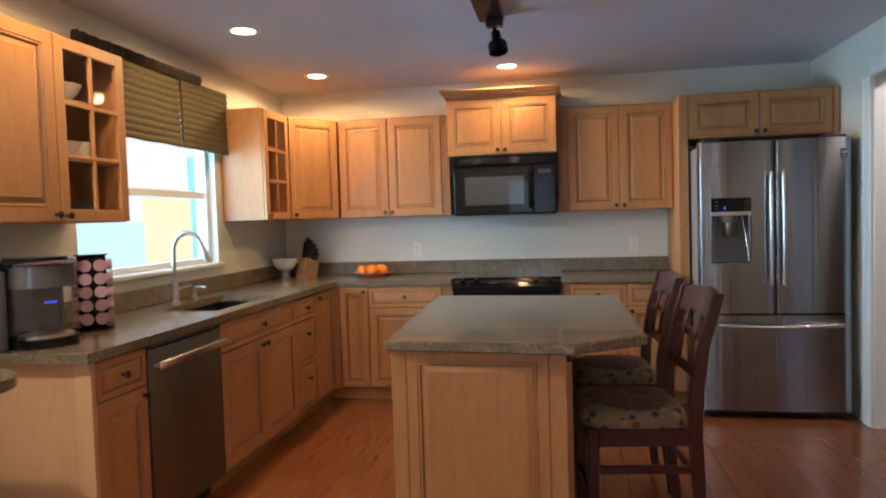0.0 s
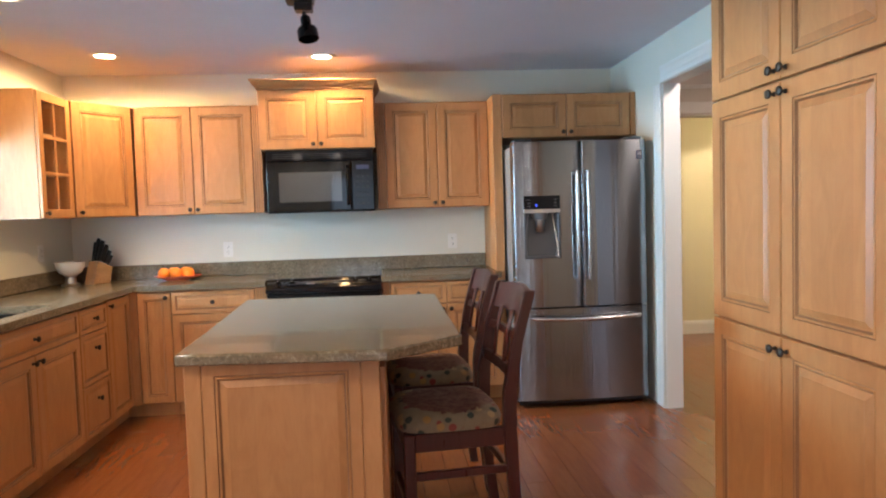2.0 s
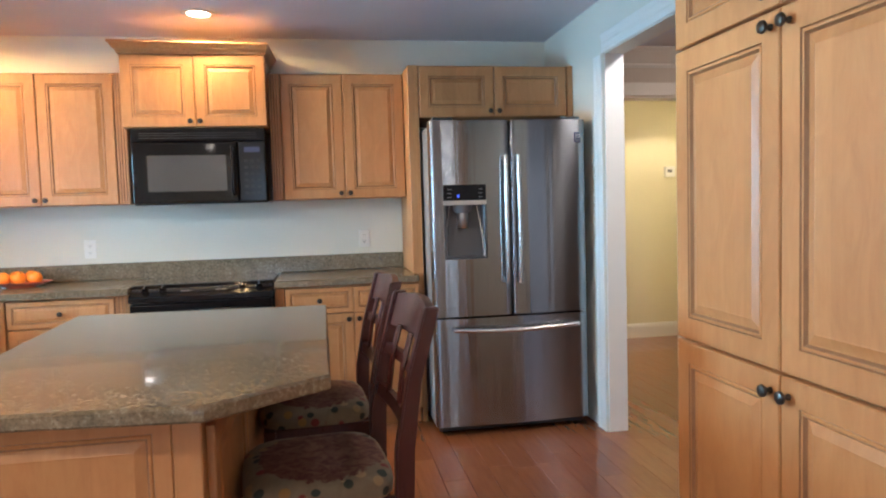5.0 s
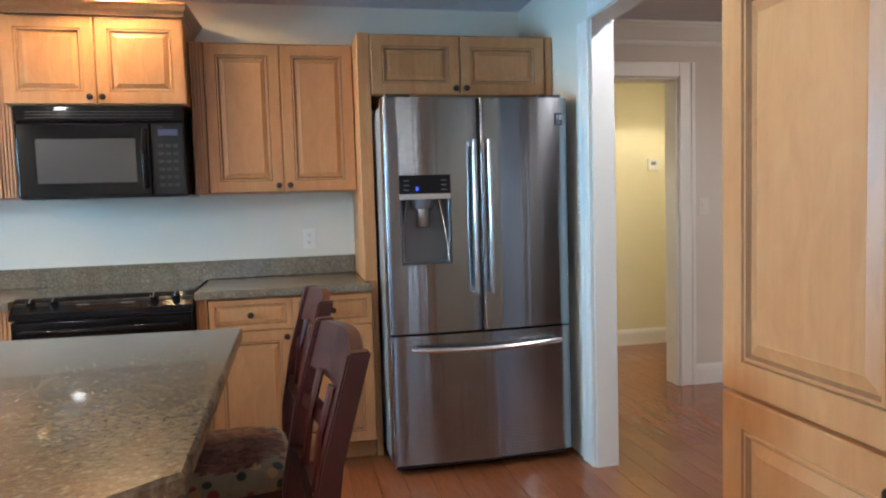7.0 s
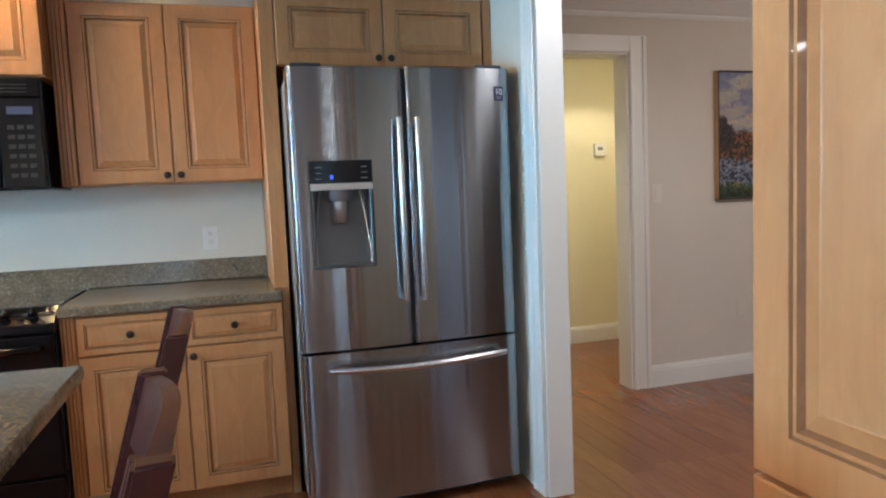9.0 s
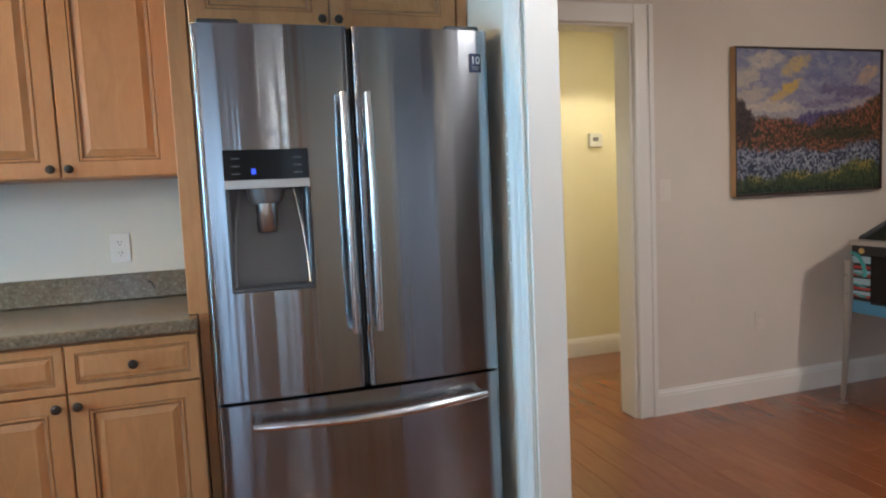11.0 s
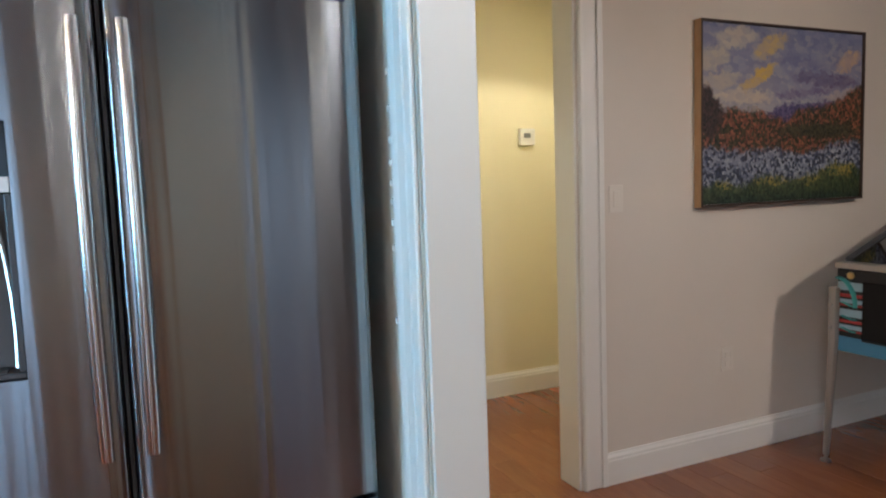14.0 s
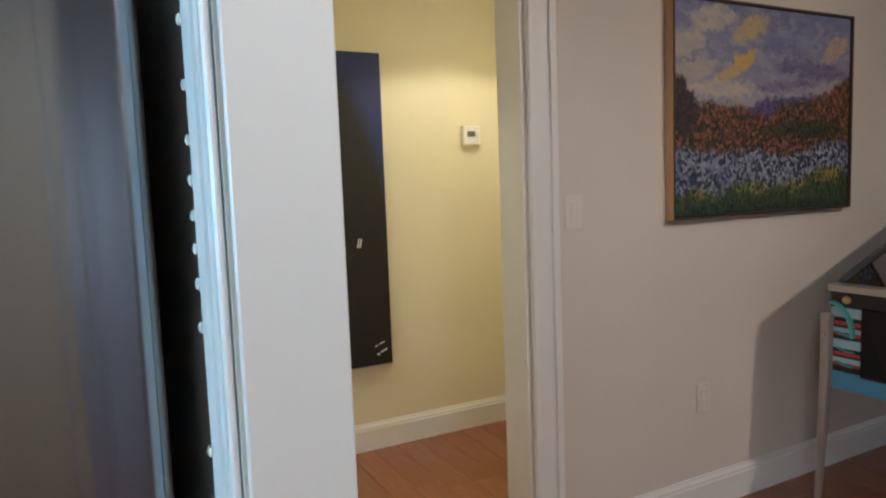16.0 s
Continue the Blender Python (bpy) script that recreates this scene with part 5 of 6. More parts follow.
# dishwasher
dw = thing("dishwasher", pose(L_FACE, 3.272, 0, 0, 0, 90), "stainless steel dishwasher with a bar handle", "dishwasher")
part("body", bm_boxes([(-0.30, 0.30, 0.022, 0.60, 0.09, CT0 - 0.004)]), BLACK_SATIN, dw)
part("toe_kick", bm_boxes([(-0.30, 0.30, 0.09, 0.55, 0, 0.089)]), BLACK_SATIN, dw)
ddoor = part("door", bm_boxes([(-0.300, 0.300, -0.006, 0.0215, 0.105, 0.850)], 0.006, 2), STEEL_DULL, dw, smooth=True)
part("control_strip", bm_boxes([(-0.300, 0.300, 0.0, 0.0215, 0.853, CT0 - 0.006)], 0.003), DARK_PLASTIC, dw)
part("handle", bm_boxes([(-0.285, 0.285, -0.052, -0.034, 0.765, 0.800)], 0.008, 3), HANDLE, ddoor, "flat stainless bar handle", smooth=True)
for x in (-0.26, 0.26):
    part("handle_post", bm_boxes([(x - 0.012, x + 0.012, -0.0345, -0.0055, 0.772, 0.793)], 0.003), NICKEL, ddoor)

# sink and tap
sink = thing("sink", pose(0, 0, 0), "dark undermount sink set into the granite counter", "sink")
a0, a1, b0, b1 = SK
parts_of("basin_wall", [(a0 - 0.012, a0 - 0.001, b0 - 0.012, b1 + 0.012, 0.70, CT0 - 0.003), (a1 + 0.001, a1 + 0.012, b0 - 0.012, b1 + 0.012, 0.70, CT0 - 0.003), (a0 - 0.001, a1 + 0.001, b0 - 0.012, b0 - 0.001, 0.70, CT0 - 0.003), (a0 - 0.001, a1 + 0.001, b1 + 0.001, b1 + 0.012, 0.70, CT0 - 0.003), (a0 - 0.012, a1 + 0.012, b0 - 0.012, b1 + 0.012, 0.685, 0.699)], STEEL_SINK, sink)
part("divider", bm_boxes([(a0, a1, 4.03, 4.05, 0.70, 0.84)], 0.004), STEEL_SINK, sink)
tap = thing("faucet", pose(-1.165, 4.06, CT1), "brushed nickel gooseneck faucet beside the sink", "faucet")
part("base", bm_lathe([(0, 0), (0.030, 0), (0.030, 0.006), (0.022, 0.016), (0.020, 0.10), (0.016, 0.13), (0, 0.13)], 18), NICKEL, tap, smooth=True)
neck = [(0, 0, 0.10), (0, 0, 0.30)] + [(0.085 - 0.085 * math.cos(a), 0.012 * (1 - math.cos(a)), 0.30 + 0.105 * math.sin(a)) for a in (math.pi * i / 12 * 0.86 for i in range(1, 13))]
part("neck", bm_tube(neck, 0.012, 12), NICKEL, tap, smooth=True)
e = Vector(neck[-1])
part("spray_head", bm_tube([e, e + Vector((0.018, 0.003, -0.05)), e + Vector((0.034, 0.006, -0.11))], [0.014, 0.017, 0.020], 12), NICKEL, tap, smooth=True)
part("lever", bm_tube([(0.0, 0.02, 0.075), (0.02, 0.05, 0.085), (0.045, 0.10, 0.092)], [0.009, 0.007, 0.006], 10), NICKEL, tap, smooth=True)
soap = thing("soap_dispenser", pose(-1.185, 4.30, CT1), "small brushed nickel soap pump by the sink", "soap dispenser")
part("base", bm_lathe([(0, 0), (0.022, 0), (0.022, 0.008), (0.014, 0.014), (0.012, 0.05), (0, 0.05)], 14), NICKEL, soap, smooth=True)
part("spout", bm_tube([(0, 0, 0.05), (0, 0, 0.066), (0.03, 0, 0.07), (0.08, 0, 0.066)], 0.007, 8), NICKEL, soap, smooth=True)

# window shade
shade = thing("roman_shade", pose(LEFT + 0.012, 0, 0), "olive-brown woven roman shade, half drawn, with dark fringe", "window shade")


def pleated(y0, y1, z0, z1, rows=11):
    bm = bmesh.new()
    n = rows * 4
    grid = []
    for i in range(n + 1):
        u = i / n
        out = 0.035 + 0.008 * abs(math.sin(math.pi * u * rows)) + 0.012 * (1 - u)
        z = z0 + (z1 - z0) * u
        grid.append([[bm.verts.new((out - k * 0.006, y, z + 0.006 * noise.noise(Vector((y * 6, u * 3, 0))))) for y in (y0 + (y1 - y0) * j / 24 for j in range(25))] for k in (0, 1)])
    for i in range(n):
        for j in range(24):
            bm.faces.new((grid[i][0][j], grid[i][0][j + 1], grid[i + 1][0][j + 1], grid[i + 1][0][j]))
            bm.faces.new((grid[i + 1][1][j], grid[i + 1][1][j + 1], grid[i][1][j + 1], grid[i][1][j]))
    for i in (0, n):
        for j in range(24):
            bm.faces.new((grid[i][0][j], grid[i][1][j], grid[i][1][j + 1], grid[i][0][j + 1]))
    for j in (0, 24):
        for i in range(n):
            bm.faces.new((grid[i][0][j], grid[i + 1][0][j], grid[i + 1][1][j], grid[i][1][j]))
    bmesh.ops.recalc_face_normals(bm, faces=bm.faces[:])
    return bm


part("panel", pleated(3.38, 4.262, 1.838, 2.285), SHADE, shade, smooth=True)
part("panel", pleated(4.270, 4.87, 1.838, 2.262), SHADE, shade, smooth=True)
part("headrail", bm_boxes([(-0.010, 0.03, 3.38, 4.87, 2.225, 2.265)]), SHADE, shade)
part("cord", bm_tube([(0.058, 4.266, 1.845), (0.058, 4.266, 2.06), (0.056, 4.266, 2.26)], 0.004, 8), RUFFLE, shade)
fringe = bmesh.new()
rows = []
for j in range(141):
    y = 3.36 + 1.14 * j / 140
    o = 0.055 + 0.014 * math.sin(j * 1.7) + 0.008 * noise.noise(Vector((j * 0.7, 0, 0)))
    top = 2.305 + 0.012 * noise.noise(Vector((j * 0.45, 3, 0)))
    rows.append([fringe.verts.new(p) for p in ((o, y, 2.25), (o + 0.012, y, 2.28), (o, y, top), (o - 0.02, y, top - 0.004), (o - 0.024, y, 2.25))])
for a, b in zip(rows, rows[1:]):
    for k in range(5):
        fringe.faces.new((a[k], a[(k + 1) % 5], b[(k + 1) % 5], b[k]))
fringe.faces.new(rows[0])
fringe.faces.new(rows[-1][::-1])
bmesh.ops.recalc_face_normals(fringe, faces=fringe.faces[:])
part("fringe", fringe, RUFFLE, shade, "ruffled dark brown fringe")


# ---- furniture ----
def stool():
    """A counter chair facing -x; its origin on the floor under the middle of the seat."""
    ob = thing("counter_chair", pose(1.320, 3.300, 0, 0, 0, 6), "dark cherry counter chair with a patterned padded seat", "chair", "chairs at the island")
    W, D = 0.43, 0.41
    hw = W / 2
    for s in (-1, 1):
        y = s * (hw - 0.02)
        part("front_leg", bm_prism([(-0.205, y - 0.020), (-0.163, y - 0.020), (-0.163, y + 0.020), (-0.205, y + 0.020)], 0, 0.533, 0.004), CHERRY, ob)
        yb = s * (hw - 0.016)
        spine = [(0.245, yb, 0.0), (0.215, yb, 0.25), (0.200, yb, 0.52), (0.205, yb, 0.66), (0.235, yb, 0.845), (0.292, yb, 1.045)]
        bm = bmesh.new()
        rings = []
        for i, (x, y2, z) in enumerate(spine):
            d = 0.026 if 1 < i < 4 else 0.021
            rings.append([bm.verts.new((x + a * d, y2 + b * 0.016, z)) for a, b in ((-1, -1), (1, -1), (1, 1), (-1, 1))])
        for a, b in zip(rings, rings[1:]):
            for k in range(4):
                bm.faces.new((a[k], a[(k + 1) % 4], b[(k + 1) % 4], b[k]))
        bm.faces.new(rings[0][::-1])
        bm.faces.new(rings[-1])
        bmesh.ops.bevel(bm, geom=[e for e in bm.edges if abs((e.verts[0].co - e.verts[1].co).z) > 0.05 or e.verts[0].co.z > 1.03 and e.verts[1].co.z > 1.03], offset=0.004, segments=2, affect="EDGES")
        part("back_post", bm, CHERRY, ob, smooth=True)
        part("seat_rail", bm_boxes([(-0.162, 0.178, y - 0.012, y + 0.012, 0.463, 0.533)], 0.003), CHERRY, ob)
        part("stretcher", bm_boxes([(-0.162, 0.205, y - 0.010, y + 0.010, 0.355, 0.385)], 0.003), CHERRY, ob)
    part("seat_rail", bm_boxes([(-0.202, -0.178, -hw + 0.041, hw - 0.041, 0.463, 0.533)], 0.003), CHERRY, ob)
    part("foot_rail", bm_boxes([(-0.196, -0.176, -hw + 0.041, hw - 0.041, 0.22, 0.255)], 0.003), CHERRY, ob)
    part("stretcher", bm_boxes([(0.200, 0.222, -hw + 0.033, hw - 0.033, 0.33, 0.36)], 0.003), CHERRY, ob)
    # padded seat, rounded in plan and domed
    bm = bmesh.new()
    rings = []
    n = 40
    for z, k in ((0.534, 0.90), (0.538, 0.985), (0.560, 1.0), (0.582, 0.975), (0.596, 0.90), (0.604, 0.75), (0.608, 0.5), (0.609, 0.25)):
        ring = []
        for i in range(n):
            a = 2 * math.pi * i / n
            c, s = math.cos(a), math.sin(a)
            p = 0.46
            ring.append(bm.verts.new((-0.012 + k * 0.208 * math.copysign(abs(c) ** p, c) * (1 - 0.03 * c), k * 0.226 * math.copysign(abs(s) ** p, s), z)))
        rings.append(ring)
    for a, b in zip(rings, rings[1:]):
        for i in range(n):
            bm.faces.new((a[i], a[(i + 1) % n], b[(i + 1) % n], b[i]))
    bm.faces.new(rings[-1])
    bm.faces.new(rings[0][::-1])
    part("seat", bm, CLOTH, ob, "padded seat in maroon and cream medallion cloth", smooth=True)

    def rail(z0, z1, x0, x1, name, bow=0.0, thick=0.018):
        m = bmesh.new()
        cols = []
        for j in range(13):
            v = j / 12
            y = (-hw + 0.033) + (W - 0.066) * v
            b = bow * math.sin(math.pi * v)
            crown = 0.012 * math.sin(math.pi * v) if name == "top_rail" else 0
            cols.append([m.verts.new(p) for p in ((x0 + b, y, z0), (x0 + b + thick, y, z0), (x1 + b + thick, y, z1 + crown), (x1 + b, y, z1 + crown))])
        for a, b in zip(cols, cols[1:]):
            for k in range(4):
                m.faces.new((a[k], a[(k + 1) % 4], b[(k + 1) % 4], b[k]))
        m.faces.new(cols[0][::-1])
        m.faces.new(cols[-1])
        bmesh.ops.recalc_face_normals(m, faces=m.faces[:])
        part(name, m, CHERRY, ob, smooth=True)

    rail(0.940, 1.040, 0.252, 0.281, "top_rail", 0.022, 0.022)
    rail(0.852, 0.880, 0.228, 0.236, "cross_rail", 0.014)
    rail(0.715, 0.755, 0.200, 0.206, "cross_rail", 0.010)
    for y in (-0.075, 0.075):
        part("slat", bm_tube([(0.219, y, 0.745), (0.235, y, 0.86), (0.262, y, 0.955)], 0.017, 8, 0.5), CHERRY, ob)
    return ob


chair = stool()
copy_thing(chair, pose(1.300, 3.990, 0, 0, 0, 4))

# pinball table in the next room
PBX, PBY0, PBY1 = 5.245, 5.235, 5.805
pin = thing("pinball_machine", pose(PBX, (PBY0 + PBY1) / 2, 0, 0, 0, -90), "black pinball machine with teal and red stripes on chrome legs", "pinball machine")
HWD = (PBY1 - PBY0) / 2
side = [(0.0, 0.515), (1.32, 0.515), (1.32, 1.40), (0.0, 0.885)]


def flat_yz(outline, x0, x1, bevel=0.003):
    """An outline (y, z) extruded along x."""
    return bm_prism(outline, x0, x1, bevel), Matrix(((0, 0, 1, 0), (1, 0, 0, 0), (0, 1, 0, 0), (0, 0, 0, 1)))


b, t = flat_yz(side, -HWD + 0.004, HWD - 0.004)
part("cabinet", b, BLACK_SATIN, pin, m=t)
b, t = flat_yz([(0.03, 0.903), (1.31, 1.402), (1.31, 1.408), (0.03, 0.909)], -HWD + 0.03, HWD - 0.03, 0.0)
part("glass", b, BLACK_GLASS, pin, m=t)
part("lockbar", bm_boxes([(-HWD, HWD, -0.012, 0.05, 0.886, 0.914)], 0.006, 2), NICKEL, pin, "chrome lock bar")
for s in (-1, 1):
    b, t = flat_yz([(0.052, 0.907), (1.31, 1.398), (1.31, 1.420), (0.052, 0.928)], s * (HWD - 0.016) - 0.014, s * (HWD - 0.016) + 0.014)
    part("side_rail", b, DARK_PLASTIC, pin, m=t)
part("coin_door", bm_boxes([(-0.16, 0.155, -0.010, -0.002, 0.585, 0.835)], 0.004), BLACK, pin)
part("coin_button", bm_boxes([(-0.02, 0.06, -0.014, -0.0105, 0.72, 0.77)], 0.002), DARK_PLASTIC, pin)
STRIPES = [(PALE_BLUE, 0.792, 0.828), (RED, 0.762, 0.776), (PALE_BLUE, 0.735, 0.752), (RED, 0.722, 0.731), (PALE_BLUE, 0.675, 0.708), (RED, 0.648, 0.660), (PALE_BLUE, 0.620, 0.638), (RED, 0.608, 0.616), (SKYBLUE, 0.518, 0.585)]
for mat, z0, z1 in STRIPES:
    part("stripe", bm_boxes([(-HWD + 0.012, -0.163, -0.0045, -0.0005, z0, z1)]), mat, pin)
part("stripe", bm_boxes([(-0.163, HWD - 0.012, -0.0045, -0.0005, 0.518, 0.575)]), SKYBLUE, pin)
part("start_button", bm_lathe([(0, 0), (0.016, 0), (0.016, 0.006), (0.011, 0.010), (0, 0.010)], 14), GOLD_KNOB, pin, m=pose(-0.215, -0.002, 0.858, 90, 0, 0), smooth=True)
arc = [(-HWD + 0.012 + 0.085 * math.sin(a), -0.006, 0.845 - 0.125 + 0.125 * math.cos(a)) for a in (math.pi / 2 * i / 8 for i in range(9))]
part("art_curve", bm_tube(arc, 0.019, 8, 0.35), TEAL, pin)
for z in (0.725, 0.665, 0.612):
    part("art_curve", bm_tube([(-HWD + 0.035, -0.005, z + 0.012), (-HWD + 0.075, -0.005, z), (-HWD + 0.10, -0.005, z)], 0.010, 8, 0.4), TEAL, pin)
for x in (-1, 1):
    for y in (0, 1):
        sx = x * (HWD + 0.002)
        yy = -0.006 if y == 0 else 1.325
        dy = -0.022 if y == 0 else 0.022
        leg = part("leg", bm_tube([(sx, yy, 0.80), (sx, yy, 0.56), (sx + x * 0.012, yy + dy, 0.03)], [0.024, 0.022, 0.013], 8), LEG_METAL, pin, "chrome leg", smooth=True)
        part("leveller", bm_lathe([(0, 0), (0.022, 0), (0.022, 0.008), (0.008, 0.016), (0.008, 0.05), (0, 0.05)], 12), NICKEL, leg, m=pose(sx + x * 0.012, yy + dy, 0), smooth=True)
        for z in (0.62, 0.72):
            part("bolt", bm_lathe([(0, 0), (0.008, 0), (0.007, 0.005), (0, 0.006)], 10), CHROME, leg, m=pose(sx, yy - 0.022 if y == 0 else yy + 0.022, z, 90 if y == 0 else -90, 0, 0))
part("backbox", bm_boxes([(-0.34, 0.34, 1.14, 1.36, 1.40, 2.05)], 0.01), BLACK_SATIN, pin)
part("backglass", bm_boxes([(-0.30, 0.30, 1.136, 1.1395, 1.46, 2.0)]), BLACK_GLASS, pin)

# ---- pictures and fittings on the walls ----
paint = thing("painting", pose(5.228, 6.052, 1.172), "framed landscape painting of autumn hills and flowers", "painting")
PW, PH = 1.07, 0.815
part("canvas", bm_boxes([(-PW / 2 + 0.012, PW / 2 - 0.012, 0.004, 0.03, 0.012, PH - 0.012)]), OIL, paint)
DARK_EDGE = material("dark_frame_face", (0.06, 0.04, 0.03), 0.5)
for x0, x1, z0, z1 in ((-PW / 2, -PW / 2 + 0.010, 0, PH), (PW / 2 - 0.010, PW / 2, 0, PH), (-PW / 2 + 0.0102, PW / 2 - 0.0102, 0, 0.010), (-PW / 2 + 0.0102, PW / 2 - 0.0102, PH - 0.010, PH)):
    s = part("frame_side", bm_boxes([(x0, x1, -0.004, 0.036, z0, z1)], 0.001), OAK if x1 < 0 and z1 > 0.5 else DARK_EDGE, paint)
    part("frame_face", bm_boxes([(x0 + 0.001, x1 - 0.001, -0.0065, -0.0042, z0 + 0.001, z1 - 0.001)]), DARK_EDGE, s)

CX0, CX1 = 3.25, 4.112
canvas = thing("canvas_print", pose(CX1, HALLBACK - 0.035, 0.442), "tall dark canvas with a night-blue top on the hall wall", "painting")
part("canvas", bm_boxes([(CX0 - CX1, 0, 0, 0.033, 0, 1.54)], 0.003), NIGHT, canvas)
for k, (x, z, w2, h2, r) in enumerate(((-0.055, 0.110, 0.030, 0.007, 20), (-0.085, 0.098, 0.018, 0.006, 15), (-0.045, 0.070, 0.040, 0.008, 22), (-0.075, 0.055, 0.012, 0.012, 30))):
    part("scrawl_bar", bm_boxes([(-w2 / 2, w2 / 2, -0.0012, -0.0002, -h2 / 2, h2 / 2)]), INK, canvas, m=pose(x, 0, z, 0, -r, 0))
for x in (-0.155, -0.143):
    part("paint_mark", bm_boxes([(-0.003, 0.003, -0.0012, -0.0002, -0.022, 0.022)]), INK, canvas, m=pose(x, 0, 0.62, 0, 12, 0))

th = thing("thermostat", pose(4.625, HALLBACK - 0.001, 1.586), "white wall thermostat with a small grey display", "thermostat")
part("case", bm_boxes([(-0.052, 0.052, -0.028, 0, -0.05, 0.05)], 0.006, 2), PLASTIC, th)
part("display", bm_boxes([(-0.028, 0.018, -0.0292, -0.0282, -0.006, 0.022)]), GREY_PLASTIC, th)
part("button", bm_boxes([(0.028, 0.036, -0.031, -0.0282, -0.004, 0.02)], 0.001), PLASTIC, th)


def outlet(m, label, kind="outlet", mat=PLASTIC, dark=SLOT):
    ob = thing("wall_" + kind, m, label, kind)
    part("plate", bm_boxes([(-0.036, 0.036, -0.006, -0.0005, -0.058, 0.058)], 0.003, 2), mat, ob)
    if kind == "outlet":
        for z in (-0.021, 0.021):
            r = part("receptacle", bm_boxes([(-0.017, 0.017, -0.0082, -0.0062, z - 0.015, z + 0.015)], 0.003, 2), mat, ob)
            for x in (-0.006, 0.006):
                part("slot", bm_boxes([(x - 0.0013, x + 0.0013, -0.0088, -0.0084, z - 0.002, z + 0.007)]), dark, r)
            part("slot", bm_boxes([(-0.0022, 0.0022, -0.0088, -0.0084, z - 0.0095, z - 0.006)]), dark, r)
    else:
        part("rocker", bm_boxes([(-0.016, 0.016, -0.0105, -0.0062, -0.034, 0.034)], 0.002), mat, ob)
    return ob


outlet(pose(1.612, BACK, 1.12), "white double outlet above the backsplash")
outlet(pose(-0.115, BACK, 1.112), "white double outlet above the backsplash")
outlet(pose(LEFT, 5.45, 1.15, 0, 0, 90), "white double outlet on the window wall")
outlet(pose(4.262, LIVBACK, 1.228), "pale wall switch beside the doorway", "switch", PALE_PLATE)
outlet(pose(4.893, LIVBACK, 0.46), "beige outlet low on the beige wall", "outlet", BEIGE_PLASTIC, BEIGE_PLASTIC)
solid("cable_clip", bm_tube([(1.705, 5.9055, 0.985), (1.72, 5.900, 0.972), (1.728, 5.904, 0.952)], 0.003, 6), BLACK_SATIN, "small black clip on the granite backsplash", "clip")

# ---- lights overhead ----
TRIMRING = [(0.062, -0.004), (0.062, 0.0), (0.094, 0.0), (0.094, -0.004), (0.088, -0.008), (0.070, -0.008)]
# the added fill cans, out of view, get the same ring and bulb
for i, (cx, cy) in enumerate(CANS + [c[:2] for c in SOUTH_AND_FILL_CANS] + HALL_AND_FILL_CANS + [c[:2] for c in LIVING_AND_FILL_CANS]):
    ob = thing("recessed_light", pose(cx, cy, CEIL), "lit round recessed ceiling light with white trim", "ceiling light", "recessed lights")
    part("trim_ring", bm_lathe(TRIMRING + TRIMRING[:1], 28), TRIM, ob, smooth=True)
    part("bulb", bm_lathe([(0.0, -0.012), (0.022, -0.011), (0.042, -0.008), (0.055, -0.004), (0.0612, -0.0012), (0.0612, -0.0005), (0, -0.0005)], 24), BULB, ob, "glowing warm bulb").visible_shadow = False
track = thing("track_light", pose(0.73, 4.10, CEIL), "black track light with one cylindrical spot head", "ceiling light")
part("track", bm_boxes([(-0.085, 0.05, -0.55, 0.04, -0.035, -0.001)], 0.004), BLACK_SATIN, track)
part("adapter", bm_boxes([(-0.045, 0.045, -0.04, 0.03, -0.075, -0.0355)], 0.006), BLACK_SATIN, track)
part("stem", bm_tube([(0, 0, -0.074), (0.005, 0, -0.12)], 0.012, 10), BLACK_SATIN, track)
part("spot_head", bm_lathe([(0.0, 0.0), (0.022, 0.0), (0.026, -0.012), (0.026, -0.045), (0.046, -0.062), (0.052, -0.075), (0.052, -0.118), (0.048, -0.121), (0.044, -0.09), (0, -0.085)], 22), BLACK, track, m=pose(0.004, 0.0, -0.098, -10, -8, 0), smooth=True)

# ---- small things on the counters ----
brewer = thing("coffee_maker", pose(-0.985, 2.79, CT1, 0, 0, 60) @ Matrix.Diagonal((1.1, 1.1, 1.06, 1)), "black and silver single-cup coffee maker on the counter", "coffee maker")
def oval(hx, y0, y1, n=28, power=2.6):
    """A rounded outline, hx wide to each side, from y0 to y1."""
    out = []
    for i in range(n):
        a = 2 * math.pi * i / n
        c, s = math.cos(a), math.sin(a)
        out.append((hx * math.copysign(abs(c) ** (2 / power), c), (y0 + y1) / 2 + (y1 - y0) / 2 * math.copysign(abs(s) ** (2 / power), s)))
    return out


part("base", bm_prism(oval(0.115, -0.165, 0.135), 0.0, 0.034), BLACK, brewer, smooth=True)
part("tank", bm_boxes([(-0.150, -0.1185, -0.10, 0.12, 0.0, 0.285)], 0.013, 3), DARK_PLASTIC, brewer, smooth=True)
part("tank_lid", bm_boxes([(-0.152, -0.1165, -0.103, 0.123, 0.286, 0.298)], 0.004, 2), BLACK, brewer)
part("column", bm_prism(oval(0.112, -0.01, 0.135), 0.035, 0.214), BREWER_GREY, brewer, smooth=True)
part("head", bm_prism(oval(0.116, -0.165, 0.137), 0.215, 0.292), BREWER_GREY, brewer, smooth=True)
part("lid", bm_prism(oval(0.110, -0.155, 0.130), 0.2925, 0.312), BLACK, brewer, smooth=True)
part("lid_cap", bm_prism(oval(0.092, -0.135, 0.112), 0.3125, 0.322), BLACK, brewer, smooth=True)
